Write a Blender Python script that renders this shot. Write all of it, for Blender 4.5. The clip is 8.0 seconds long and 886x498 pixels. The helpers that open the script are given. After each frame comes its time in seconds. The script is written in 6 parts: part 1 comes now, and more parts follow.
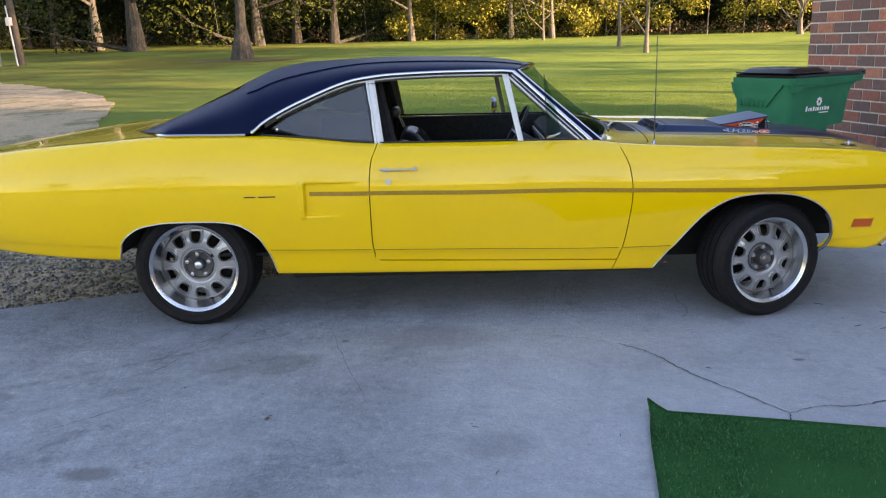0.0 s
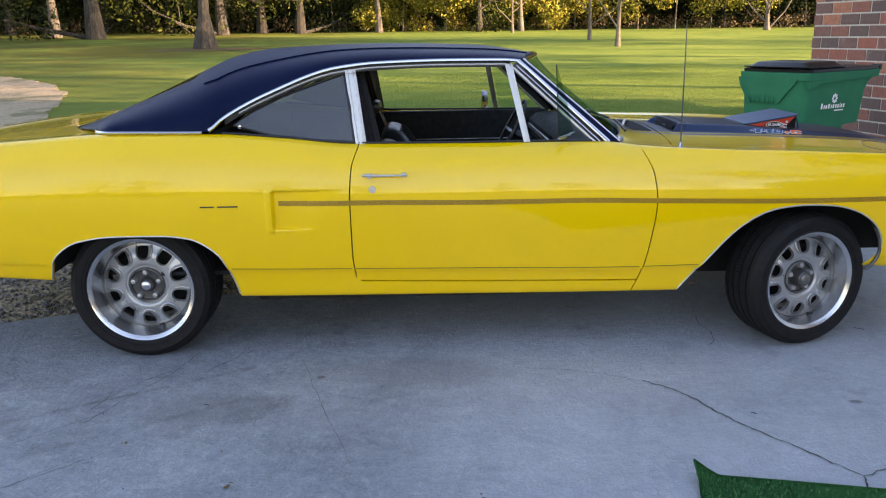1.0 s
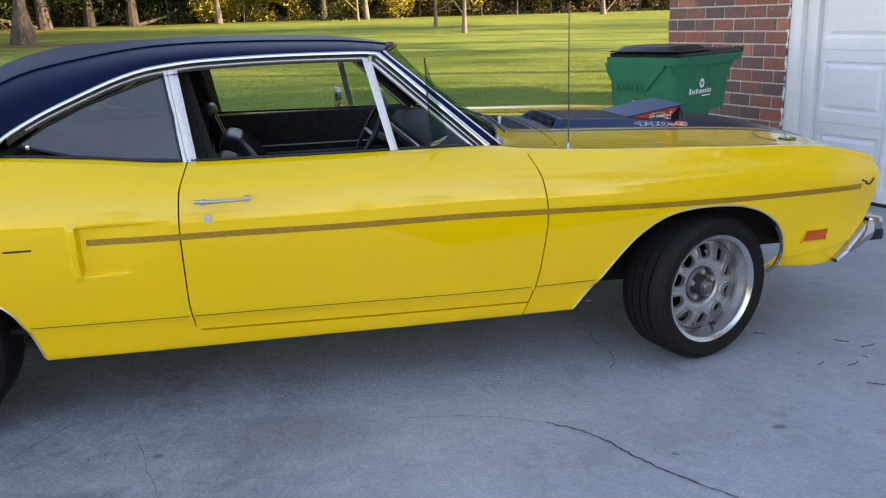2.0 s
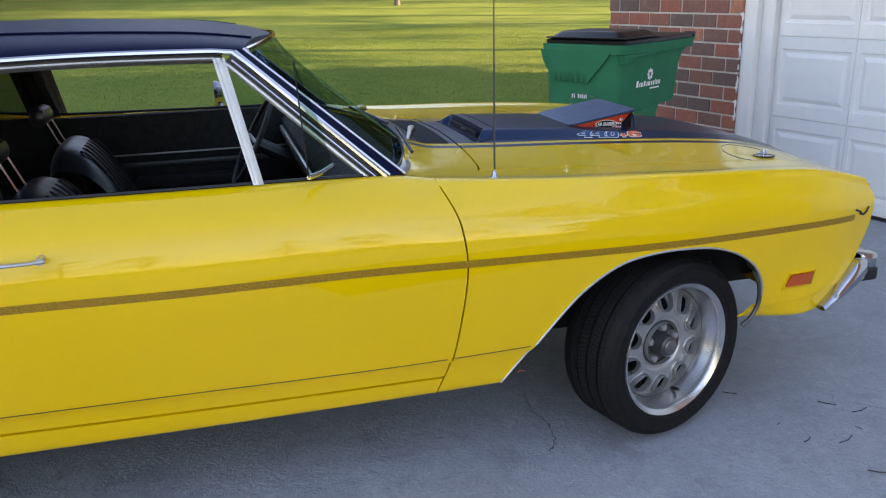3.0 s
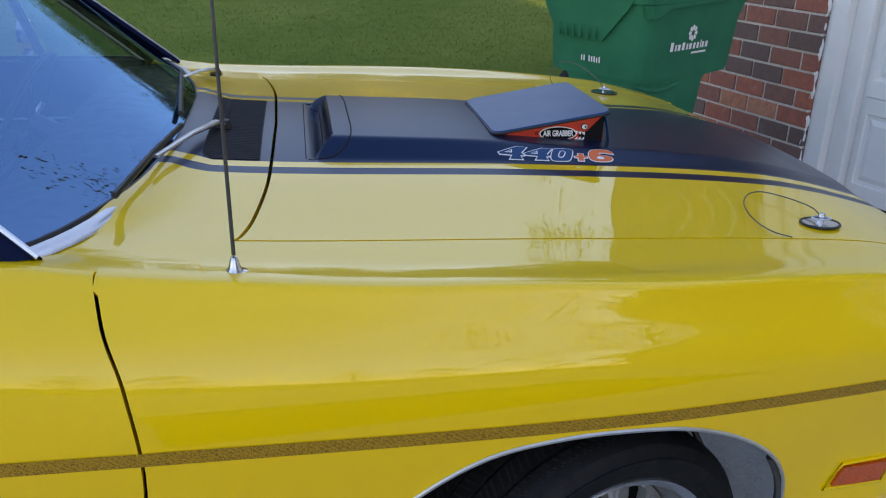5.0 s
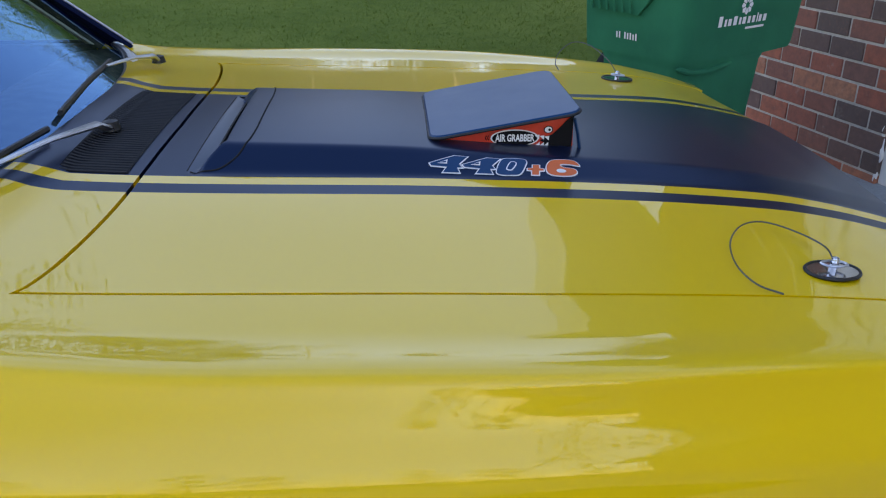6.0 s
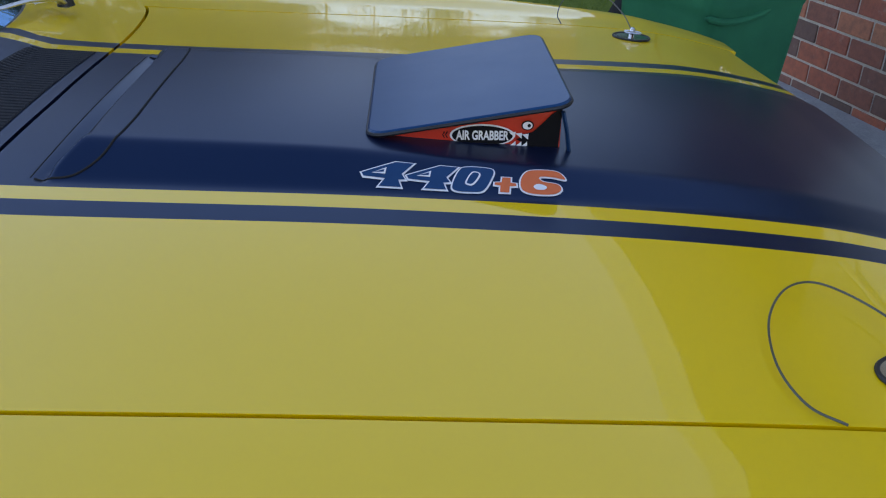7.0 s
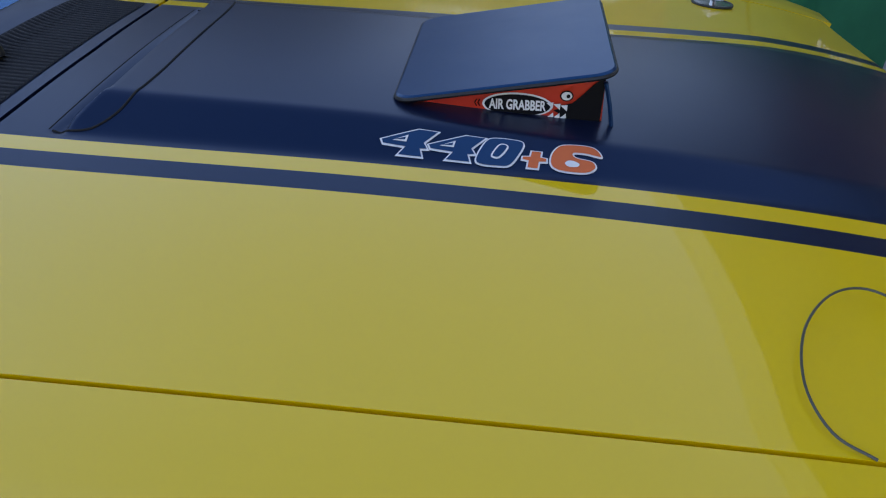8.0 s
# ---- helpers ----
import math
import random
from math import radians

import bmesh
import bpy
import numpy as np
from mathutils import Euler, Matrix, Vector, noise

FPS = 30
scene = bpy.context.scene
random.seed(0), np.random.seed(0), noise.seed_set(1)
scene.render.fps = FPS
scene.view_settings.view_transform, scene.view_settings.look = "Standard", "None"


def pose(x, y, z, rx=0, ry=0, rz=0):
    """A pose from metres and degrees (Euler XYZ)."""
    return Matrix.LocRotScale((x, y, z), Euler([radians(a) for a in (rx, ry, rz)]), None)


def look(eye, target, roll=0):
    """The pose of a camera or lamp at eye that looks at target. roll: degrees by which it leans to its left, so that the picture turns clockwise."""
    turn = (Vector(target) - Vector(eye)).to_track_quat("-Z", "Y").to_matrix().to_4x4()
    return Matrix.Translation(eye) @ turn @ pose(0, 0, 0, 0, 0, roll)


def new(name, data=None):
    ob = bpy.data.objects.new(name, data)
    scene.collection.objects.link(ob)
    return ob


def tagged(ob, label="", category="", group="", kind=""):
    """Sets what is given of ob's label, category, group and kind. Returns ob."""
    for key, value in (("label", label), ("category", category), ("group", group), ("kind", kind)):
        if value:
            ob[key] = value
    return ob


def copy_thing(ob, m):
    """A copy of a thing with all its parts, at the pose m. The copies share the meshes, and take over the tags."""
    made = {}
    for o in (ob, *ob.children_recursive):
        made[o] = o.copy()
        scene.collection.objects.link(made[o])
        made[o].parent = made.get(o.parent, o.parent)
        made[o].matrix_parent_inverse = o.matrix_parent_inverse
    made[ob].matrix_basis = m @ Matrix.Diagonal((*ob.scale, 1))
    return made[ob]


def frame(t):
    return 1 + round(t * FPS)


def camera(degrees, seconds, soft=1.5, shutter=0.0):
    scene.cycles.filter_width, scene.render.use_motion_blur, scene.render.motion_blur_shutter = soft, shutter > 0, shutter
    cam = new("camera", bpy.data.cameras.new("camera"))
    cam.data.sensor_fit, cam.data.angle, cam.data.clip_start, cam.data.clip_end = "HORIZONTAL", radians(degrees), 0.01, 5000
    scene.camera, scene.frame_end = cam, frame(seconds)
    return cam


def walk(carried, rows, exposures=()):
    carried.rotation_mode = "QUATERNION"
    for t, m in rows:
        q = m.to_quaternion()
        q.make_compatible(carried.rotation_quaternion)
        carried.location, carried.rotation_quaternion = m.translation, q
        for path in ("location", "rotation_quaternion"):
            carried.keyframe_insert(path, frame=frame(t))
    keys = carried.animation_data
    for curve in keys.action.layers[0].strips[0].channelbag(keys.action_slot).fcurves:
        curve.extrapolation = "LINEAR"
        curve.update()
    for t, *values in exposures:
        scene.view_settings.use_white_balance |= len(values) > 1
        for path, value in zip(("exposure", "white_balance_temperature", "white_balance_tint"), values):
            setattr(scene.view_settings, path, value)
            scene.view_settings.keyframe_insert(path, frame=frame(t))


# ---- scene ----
cam = camera(56.7, 8.0, 1.15)
PATH = [
    (0, (-0.047, -4.996, 1.436), (-0.098, -3.057, 0.946), -1.7),
    (0.5, (-0.085, -4.667, 1.408), (-0.149, -2.734, 0.902), -1.3),
    (1, (-0.176, -4.378, 1.401), (-0.145, -2.444, 0.892), -1.0),
    (1.5, (-0.235, -4.101, 1.414), (0.037, -2.193, 0.88), -1.3),
    (1.7, (-0.218, -3.986, 1.392), (0.11, -2.085, 0.866), -1.9),
    (2.8, (0.092, -3.175, 1.435), (0.547, -1.326, 0.822), -0.9),
    (3, (0.152, -3.033, 1.436), (0.66, -1.197, 0.826), -1.3),
    (3.5, (0.374, -2.743, 1.408), (0.894, -0.909, 0.803), -0.9),
    (4, (0.64, -2.482, 1.43), (1.065, -0.65, 0.751), -0.3),
    (4.5, (0.834, -2.195, 1.396), (1.253, -0.372, 0.688), 0.5),
    (4.7, (0.909, -2.073, 1.4), (1.303, -0.257, 0.661), 0.9),
    (5.8, (1.351, -1.661, 1.356), (1.47, 0.164, 0.545), -0.3),
    (6, (1.396, -1.601, 1.358), (1.501, 0.215, 0.526), -0.6),
    (6.5, (1.465, -1.38, 1.34), (1.557, 0.405, 0.442), 0.3),
    (7, (1.524, -1.208, 1.338), (1.585, 0.527, 0.346), 0.4),
    (7.5, (1.594, -1.148, 1.32), (1.535, 0.556, 0.276), -0.6),
    (8, (1.613, -1.142, 1.317), (1.452, 0.542, 0.251), -0.1),
]
walk(cam, [(t, look(eye, target, roll)) for t, eye, target, roll in PATH], [(0, 2.45, 9100, 30), (1.2, 2.48, 9100, 30), (3.0, 2.37, 9200, 31), (4.5, 2.16, 9000, 30), (6.0, 2.08, 8400, 29), (7.0, 2.00, 8300, 28), (8.0, 1.90, 8300, 28)])

# ---- light ----
SUN_TO = Vector((0.93, -0.32, 0.26)).normalized()
world = bpy.data.worlds.new("sky")
scene.world = world
world.use_nodes = True
wn = world.node_tree
sky = wn.nodes.new("ShaderNodeTexSky")
sky.sky_type = 'NISHITA'
sky.sun_disc = False
sky.sun_elevation = math.asin(SUN_TO.z)
sky.sun_rotation = math.atan2(SUN_TO.x, SUN_TO.y)
sky.air_density, sky.dust_density, sky.ozone_density = 1.0, 0.15, 2.6
wn.links.new(sky.outputs[0], wn.nodes["Background"].inputs[0])
wn.nodes["Background"].inputs[1].default_value = 0.15
sun = new("sun", bpy.data.lights.new("sun", 'SUN'))
sun.data.energy, sun.data.angle, sun.data.color = 4.4, radians(0.6), (1.0, 0.88, 0.68)
sun.matrix_world = Matrix.Translation((20, -15, 20)) @ SUN_TO.to_track_quat('Z', 'Y').to_matrix().to_4x4()


# ---- materials ----
class Nodes:
    """Short-hand for building one node material."""

    def __init__(self, name):
        self.m = bpy.data.materials.new(name)
        self.m.use_nodes = True
        self.t = self.m.node_tree
        self.b = self.t.nodes["Principled BSDF"]
        self.co = self.t.nodes.new("ShaderNodeTexCoord").outputs["Object"]

    def put(self, sock, value):
        if hasattr(value, "is_linked"):
            self.t.links.new(value, sock)
        else:
            sock.default_value = value

    def set(self, **kw):
        for key, value in kw.items():
            self.put(self.b.inputs[key.replace("_", " ")], value)
        return self

    def noise(self, scale, detail=3.0, rough=0.55, vec=None, dist=0.0):
        n = self.t.nodes.new("ShaderNodeTexNoise")
        self.put(n.inputs["Vector"], vec or self.co)
        n.inputs["Scale"].default_value, n.inputs["Detail"].default_value = scale, detail
        n.inputs["Roughness"].default_value, n.inputs["Distortion"].default_value = rough, dist
        return n.outputs["Fac"]

    def voronoi(self, scale, vec=None, feature='F1', out="Distance"):
        n = self.t.nodes.new("ShaderNodeTexVoronoi")
        n.feature = feature
        self.put(n.inputs["Vector"], vec or self.co)
        n.inputs["Scale"].default_value = scale
        return n.outputs[out]

    def wave(self, scale, vec=None, dist=0.0, axis='X', dscale=1.0):
        n = self.t.nodes.new("ShaderNodeTexWave")
        n.bands_direction = axis
        self.put(n.inputs["Vector"], vec or self.co)
        n.inputs["Scale"].default_value, n.inputs["Distortion"].default_value = scale, dist
        n.inputs["Detail Scale"].default_value = dscale
        return n.outputs["Fac"]

    def math(self, op, a, b=0.0, c=0.0, clamp=False):
        n = self.t.nodes.new("ShaderNodeMath")
        n.operation, n.use_clamp = op, clamp
        for sock, value in zip(n.inputs, (a, b, c)):
            self.put(sock, value)
        return n.outputs[0]

    def axis(self, vec=None):
        n = self.t.nodes.new("ShaderNodeSeparateXYZ")
        self.put(n.inputs[0], vec or self.co)
        return n.outputs

    def stretch(self, x, y, z, vec=None):
        n = self.t.nodes.new("ShaderNodeMapping")
        self.put(n.inputs["Vector"], vec or self.co)
        n.inputs["Scale"].default_value = (x, y, z)
        return n.outputs[0]

    def ramp(self, fac, stops):
        n = self.t.nodes.new("ShaderNodeValToRGB")
        self.put(n.inputs[0], fac)
        while len(n.color_ramp.elements) < len(stops):
            n.color_ramp.elements.new(0.5)
        for e, (p, c) in zip(n.color_ramp.elements, stops):
            e.position = p
            e.color = (*c, 1.0) if isinstance(c, tuple) else (c, c, c, 1.0)
        return n.outputs[0]

    def mix(self, fac, a, b):
        n = self.t.nodes.new("ShaderNodeMix")
        n.data_type = 'RGBA'
        self.put(n.inputs["Factor"], fac)
        for sock, value in ((n.inputs["A"], a), (n.inputs["B"], b)):
            pass
        self.put(n.inputs[6], (*a, 1.0) if isinstance(a, tuple) else a)
        self.put(n.inputs[7], (*b, 1.0) if isinstance(b, tuple) else b)
        return n.outputs[2]

    def bump(self, height, strength=0.3, dist=0.01):
        n = self.t.nodes.new("ShaderNodeBump")
        n.inputs["Strength"].default_value, n.inputs["Distance"].default_value = strength, dist
        self.put(n.inputs["Height"], height)
        self.put(self.b.inputs["Normal"], n.outputs[0])
        return self

    def random(self):
        return self.t.nodes.new("ShaderNodeObjectInfo").outputs["Random"]

    def island(self):
        return self.t.nodes.new("ShaderNodeNewGeometry").outputs["Random Per Island"]


def rgb(*c):
    return (*c, 1.0)


def plain(name, color, rough=0.5, metal=0.0, grain=60.0, vary=0.12, bump=0.0, coat=0.0):
    n = Nodes(name)
    f = n.math('ADD', n.math('MULTIPLY', n.noise(grain), 0.6), n.math('MULTIPLY', n.noise(grain * 0.09), 0.4))
    lo, hi = tuple(v * (1 - vary) for v in color), tuple(min(1.0, v * (1 + vary)) for v in color)
    n.set(Base_Color=n.ramp(f, [(0.3, lo), (0.7, hi)]), Metallic=metal, Coat_Weight=coat, Coat_Roughness=0.04)
    n.set(Roughness=n.ramp(n.noise(grain * 0.4), [(0.3, max(0.0, rough * 0.85)), (0.7, min(1.0, rough * 1.15))]))
    if bump:
        n.bump(n.noise(grain, 5.0), bump, 0.004)
    return n.m


YELLOW = (0.94, 0.575, 0.004)


def yellow_paint(name, striped=False):
    n = Nodes(name)
    col = n.ramp(n.noise(2.0), [(0.3, tuple(v * 0.97 for v in YELLOW)), (0.7, YELLOW)])
    n.set(Coat_Weight=1.0, Coat_Roughness=0.028, Coat_IOR=1.5, Specular_IOR_Level=0.2)
    rough = 0.42
    if striped:
        x, y, z = n.axis()
        # the black panel widens a little towards the nose; a yellow line and a black line run along it
        flare = n.math('MULTIPLY', n.math('POWER', n.math('MAXIMUM', n.math('SUBTRACT', x, 1.35), 0.0), 2.0), 0.068)
        edge = n.math('SUBTRACT', n.math('SUBTRACT', n.math('ABSOLUTE', y), 0.2785), flare)
        inner = n.math('LESS_THAN', edge, 0.0)
        line = n.math('MULTIPLY', n.math('GREATER_THAN', edge, 0.032), n.math('LESS_THAN', edge, 0.070))
        black = n.math('MAXIMUM', inner, line)
        # blue in the black puts part of the sky's reflection into the colour
        col = n.mix(black, col, (0.005, 0.010, 0.030))
        rough = n.math('MULTIPLY_ADD', black, -0.12, 0.42)
        n.set(Coat_Weight=n.math('SUBTRACT', 1.0, black), Specular_IOR_Level=n.math('MULTIPLY_ADD', black, 0.32, 0.2))
        n.set(Specular_Tint=n.mix(black, (1.0, 1.0, 1.0), (0.06, 0.46, 1.0)))
    n.set(Base_Color=col, Roughness=rough)
    return n.m


M = {}
M["yellow"] = yellow_paint("yellow_paint")
M["hood"] = yellow_paint("striped_paint", True)


def make_materials():
    n = Nodes("vinyl")
    grain = n.voronoi(420.0)
    # navy base and blue tint carry reflected sky on the black vinyl
    n.set(Base_Color=n.ramp(n.noise(5.0), [(0.3, (0.004, 0.007, 0.024)), (0.7, (0.006, 0.009, 0.032))]), Roughness=0.42, Specular_IOR_Level=0.15, Specular_Tint=rgb(0.18, 0.46, 1.0))
    n.bump(n.math('ADD', grain, n.noise(90.0)), 0.35, 0.001)
    M["vinyl"] = n.m
    M["chrome"] = plain("chrome", (0.52, 0.52, 0.54), 0.10, 1.0, 30, 0.04)
    M["brushed"] = plain("brushed_metal", (0.66, 0.67, 0.69), 0.33, 1.0, 90, 0.08)
    M["alloy"] = plain("silver_wheel_paint", (0.42, 0.425, 0.43), 0.32, 0.6, 80, 0.06)
    M["polished"] = plain("polished_rim", (0.56, 0.57, 0.58), 0.24, 0.9, 20, 0.05)
    M["hub_grey"] = plain("dark_hub", (0.085, 0.085, 0.085), 0.36, 0.5, 80, 0.15)
    M["hub_metal"] = plain("worn_hub_metal", (0.20, 0.19, 0.175), 0.38, 0.8, 60, 0.2)
    M["dark"] = plain("black_trim", (0.012, 0.012, 0.013), 0.45, 0.0, 50, 0.3)
    M["under"] = plain("underbody", (0.012, 0.011, 0.010), 0.9, 0.0, 12, 0.4)
    M["trim"] = plain("bright_trim", (0.28, 0.28, 0.295), 0.25, 1.0, 30, 0.05)
    M["bar"] = plain("dull_bright_bar", (0.62, 0.60, 0.555), 0.42, 0.85, 60, 0.08)
    M["inside"] = plain("black_vinyl_interior", (0.005, 0.005, 0.006), 0.75, 0.0, 80, 0.3, 0.1)
    M["seat"] = plain("seat_vinyl", (0.022, 0.025, 0.034), 0.36, 0.0, 120, 0.2, 0.2)
    M["rubber"] = plain("tyre_rubber", (0.009, 0.009, 0.0095), 0.66, 0.0, 60, 0.35, 0.25)
    M["rubber"].node_tree.nodes["Principled BSDF"].inputs["Specular IOR Level"].default_value = 0.2
    M["amber"] = plain("amber_lens", (0.60, 0.085, 0.008), 0.2, 0.0, 300, 0.35, 0.3, 0.6)
    M["white"] = plain("white_print", (0.80, 0.80, 0.80), 0.4, 0.0, 40, 0.03)
    M["orange"] = plain("orange_print", (0.80, 0.14, 0.03), 0.4, 0.0, 40, 0.04)
    M["red"] = plain("red_print", (0.70, 0.035, 0.012), 0.35, 0.0, 40, 0.06)
    M["blackprint"] = plain("black_print", (0.006, 0.006, 0.008), 0.5, 0.0, 40, 0.1)
    M["blackprint"].node_tree.nodes["Principled BSDF"].inputs["Specular IOR Level"].default_value = 0.12
    n = Nodes("satin_black")
    # blue base and tint put the sky's sheen into this black paint
    n.set(Base_Color=rgb(0.005, 0.030, 0.085), Roughness=n.ramp(n.noise(14.0), [(0.3, 0.30), (0.7, 0.34)]), Specular_IOR_Level=0.95, Specular_Tint=rgb(0.05, 0.50, 1.0))
    M["satin"] = n.m
    n = Nodes("window_glass")
    clear, gloss, fres, mixed = (n.t.nodes.new("ShaderNode" + k) for k in ("BsdfTransparent", "BsdfGlossy", "Fresnel", "MixShader"))
    clear.inputs[0].default_value, gloss.inputs["Roughness"].default_value, fres.inputs[0].default_value = rgb(0.66, 0.80, 0.78), 0.0, 1.45
    # blue gloss colour deepens the sky mirrored in the glass
    gloss.inputs["Color"].default_value = rgb(0.20, 0.50, 0.90)
    for a, b in ((fres.outputs[0], mixed.inputs[0]), (clear.outputs[0], mixed.inputs[1]), (gloss.outputs[0], mixed.inputs[2]), (mixed.outputs[0], n.t.nodes["Material Output"].inputs[0])):
        n.t.links.new(a, b)
    weak = n.math('MULTIPLY', fres.outputs[0], 0.36)
    n.t.links.new(weak, mixed.inputs[0])
    M["glass"] = n.m
    n.m = n.m.copy()
    n.m.name = "vent_glass"
    n.m.node_tree.nodes["Fresnel"].inputs[0].default_value = 1.12
    weak.node.name = "Mirror share"
    n.m.node_tree.nodes["Math"].inputs[1].default_value = 0.10
    n.m.node_tree.nodes["Transparent BSDF"].inputs[0].default_value = rgb(0.42, 0.56, 0.48)
    M["vent_glass"] = n.m
    n = Nodes("tinted_glass")
    n.set(Base_Color=n.ramp(n.noise(3.0), [(0.3, (0.045, 0.052, 0.055)), (0.7, (0.06, 0.068, 0.07))]), Roughness=0.03, Coat_Weight=1.0, Coat_IOR=1.7)
    see, part_see = n.t.nodes.new("ShaderNodeBsdfTransparent"), n.t.nodes.new("ShaderNodeMixShader")
    see.inputs[0].default_value, part_see.inputs[0].default_value = rgb(0.42, 0.44, 0.36), 0.35
    n.t.links.new(n.b.outputs[0], part_see.inputs[1])
    n.t.links.new(see.outputs[0], part_see.inputs[2])
    n.t.links.new(part_see.outputs[0], n.t.nodes["Material Output"].inputs[0])
    M["tint"] = n.m
    # gold tape with a dark rope pattern
    n = Nodes("gold_tape")
    w = n.wave(60.0, n.stretch(1.0, 1.0, 1.4), 9.0, 'DIAGONAL', 5.0)
    rope = n.math('ADD', n.math('MULTIPLY', w, 0.75), n.math('MULTIPLY', n.noise(240.0), 0.30))
    n.set(Base_Color=n.ramp(rope, [(0.25, (0.16, 0.075, 0.005)), (0.48, (0.54, 0.285, 0.012)), (0.85, (0.42, 0.215, 0.010))]), Roughness=0.4)
    M["tape"] = n.m
    # dark brown for the shade drawn along the body crease
    M["line"] = plain("painted_crease_shade", (0.10, 0.062, 0.003), 0.6, 0.0, 30, 0.3)
    # concrete with stains, faint wear and trowel marks
    n = Nodes("concrete")
    big = n.noise(0.55, 5.0, 0.62)
    mid = n.noise(3.2, 6.0, 0.68, None, 0.6)
    fine = n.noise(70.0, 4.0, 0.7)
    grit = n.noise(19.0, 6.0, 0.75)
    f = n.math('ADD', n.math('ADD', n.math('MULTIPLY', big, 0.34), n.math('MULTIPLY', grit, 0.24)), n.math('ADD', n.math('MULTIPLY', mid, 0.24), n.math('MULTIPLY', fine, 0.18)))
    col = n.ramp(f, [(0.36, (0.085, 0.102, 0.118)), (0.455, (0.198, 0.230, 0.258)), (0.54, (0.300, 0.340, 0.373)), (0.64, (0.48, 0.525, 0.55))])
    spots = n.ramp(n.noise(1.1, 4.0, 0.55), [(0.54, 0.0), (0.68, 1.0)])
    col = n.mix(n.math('MULTIPLY', spots, 0.40), col, (0.12, 0.13, 0.14))
    drips = n.math('MULTIPLY', n.ramp(n.noise(4.2, 3.0, 0.55, None, 0.3), [(0.60, 0.0), (0.68, 1.0)]), n.ramp(n.noise(0.8, 2.0), [(0.42, 0.0), (0.56, 0.55)]))
    col = n.mix(drips, col, (0.085, 0.092, 0.10))
    pale = n.ramp(n.noise(9.0, 7.0, 0.75, n.stretch(1.0, 0.45, 1.0), 1.2), [(0.60, 0.0), (0.70, 1.0)])
    col = n.mix(n.math('MULTIPLY', pale, 0.30), col, (0.46, 0.48, 0.50))
    speck = n.noise(190.0, 3.0, 0.8)
    col = n.mix(n.ramp(speck, [(0.40, 0.45), (0.52, 0.0)]), col, (0.13, 0.125, 0.12))
    col = n.mix(n.ramp(n.noise(24.0, 6.0, 0.8), [(0.54, 0.0), (0.68, 0.4)]), col, (0.45, 0.47, 0.49))
    scuff = n.noise(2.4, 4.0, 0.6, n.stretch(0.6, 6.0, 1.0), 0.8)
    col = n.mix(n.ramp(scuff, [(0.62, 0.0), (0.72, 0.18)]), col, (0.16, 0.165, 0.17))
    warp = n.t.nodes.new("ShaderNodeVectorMath")
    warp.operation = 'MULTIPLY_ADD'
    n.put(warp.inputs[0], n.t.nodes.new("ShaderNodeTexNoise").outputs["Color"])
    warp.inputs[1].default_value = (0.35, 0.35, 0.0)
    n.put(warp.inputs[2], n.co)
    hair = n.voronoi(1.15, warp.outputs[0], 'DISTANCE_TO_EDGE')
    hair = n.math('MULTIPLY', n.math('LESS_THAN', hair, 0.0035), n.ramp(n.noise(1.7, 3.0), [(0.54, 0.0), (0.62, 0.3)]))
    col = n.mix(hair, col, (0.09, 0.088, 0.085))
    chip = n.noise(13.0, 8.0, 0.85, n.stretch(1.0, 1.0, 1.0), 2.2)
    chip = n.math('MULTIPLY', n.ramp(chip, [(0.575, 0.0), (0.605, 1.0)]), n.ramp(n.noise(1.1, 3.0), [(0.46, 0.0), (0.60, 0.45)]))
    col = n.mix(chip, col, (0.66, 0.66, 0.66))
    pit = n.math('MULTIPLY', n.ramp(n.noise(17.0, 8.0, 0.85, None, 1.8), [(0.57, 0.0), (0.61, 1.0)]), n.ramp(n.noise(0.9, 3.0), [(0.40, 0.0), (0.54, 0.7)]))
    col = n.mix(pit, col, (0.12, 0.12, 0.12))
    # slab colour lightened towards the garage for the brighter light there
    painted_lift = n.ramp(n.math('ADD', n.axis()[0], n.math('MULTIPLY', n.noise(0.9, 4.0), 1.6)), [(0.0, 0.0), (1.0, 1.0)])
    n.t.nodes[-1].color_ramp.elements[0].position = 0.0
    col = n.mix(n.math('MULTIPLY', painted_lift, 0.26), col, (0.60, 0.63, 0.66))
    # old oil spots and two long scuffs left by tyres
    wobble = n.math('MULTIPLY', n.math('SUBTRACT', n.noise(7.0, 5.0, 0.7), 0.5), 0.9)
    for cx, cy, rx, ry, k in ((-1.02, -1.42, 0.34, 0.16, 0.42), (-1.38, -2.42, 0.13, 0.06, 0.75), (-0.20, -1.10, 0.40, 0.20, 0.30), (-2.1, -1.75, 0.14, 0.05, 0.45), (0.06, -2.25, 0.20, 0.12, 0.30), (1.45, -1.50, 0.030, 0.018, 0.8), (-0.65, -1.144, 0.024, 0.018, 0.85)):
        d = n.math('SQRT', n.math('ADD', n.math('POWER', n.math('DIVIDE', n.math('SUBTRACT', n.axis()[0], cx), rx), 2.0), n.math('POWER', n.math('DIVIDE', n.math('SUBTRACT', n.axis()[1], cy), ry), 2.0)))
        col = n.mix(n.ramp(n.math('ADD', d, wobble), [(0.55, k), (1.0, 0.0)]), col, (0.115, 0.118, 0.12))
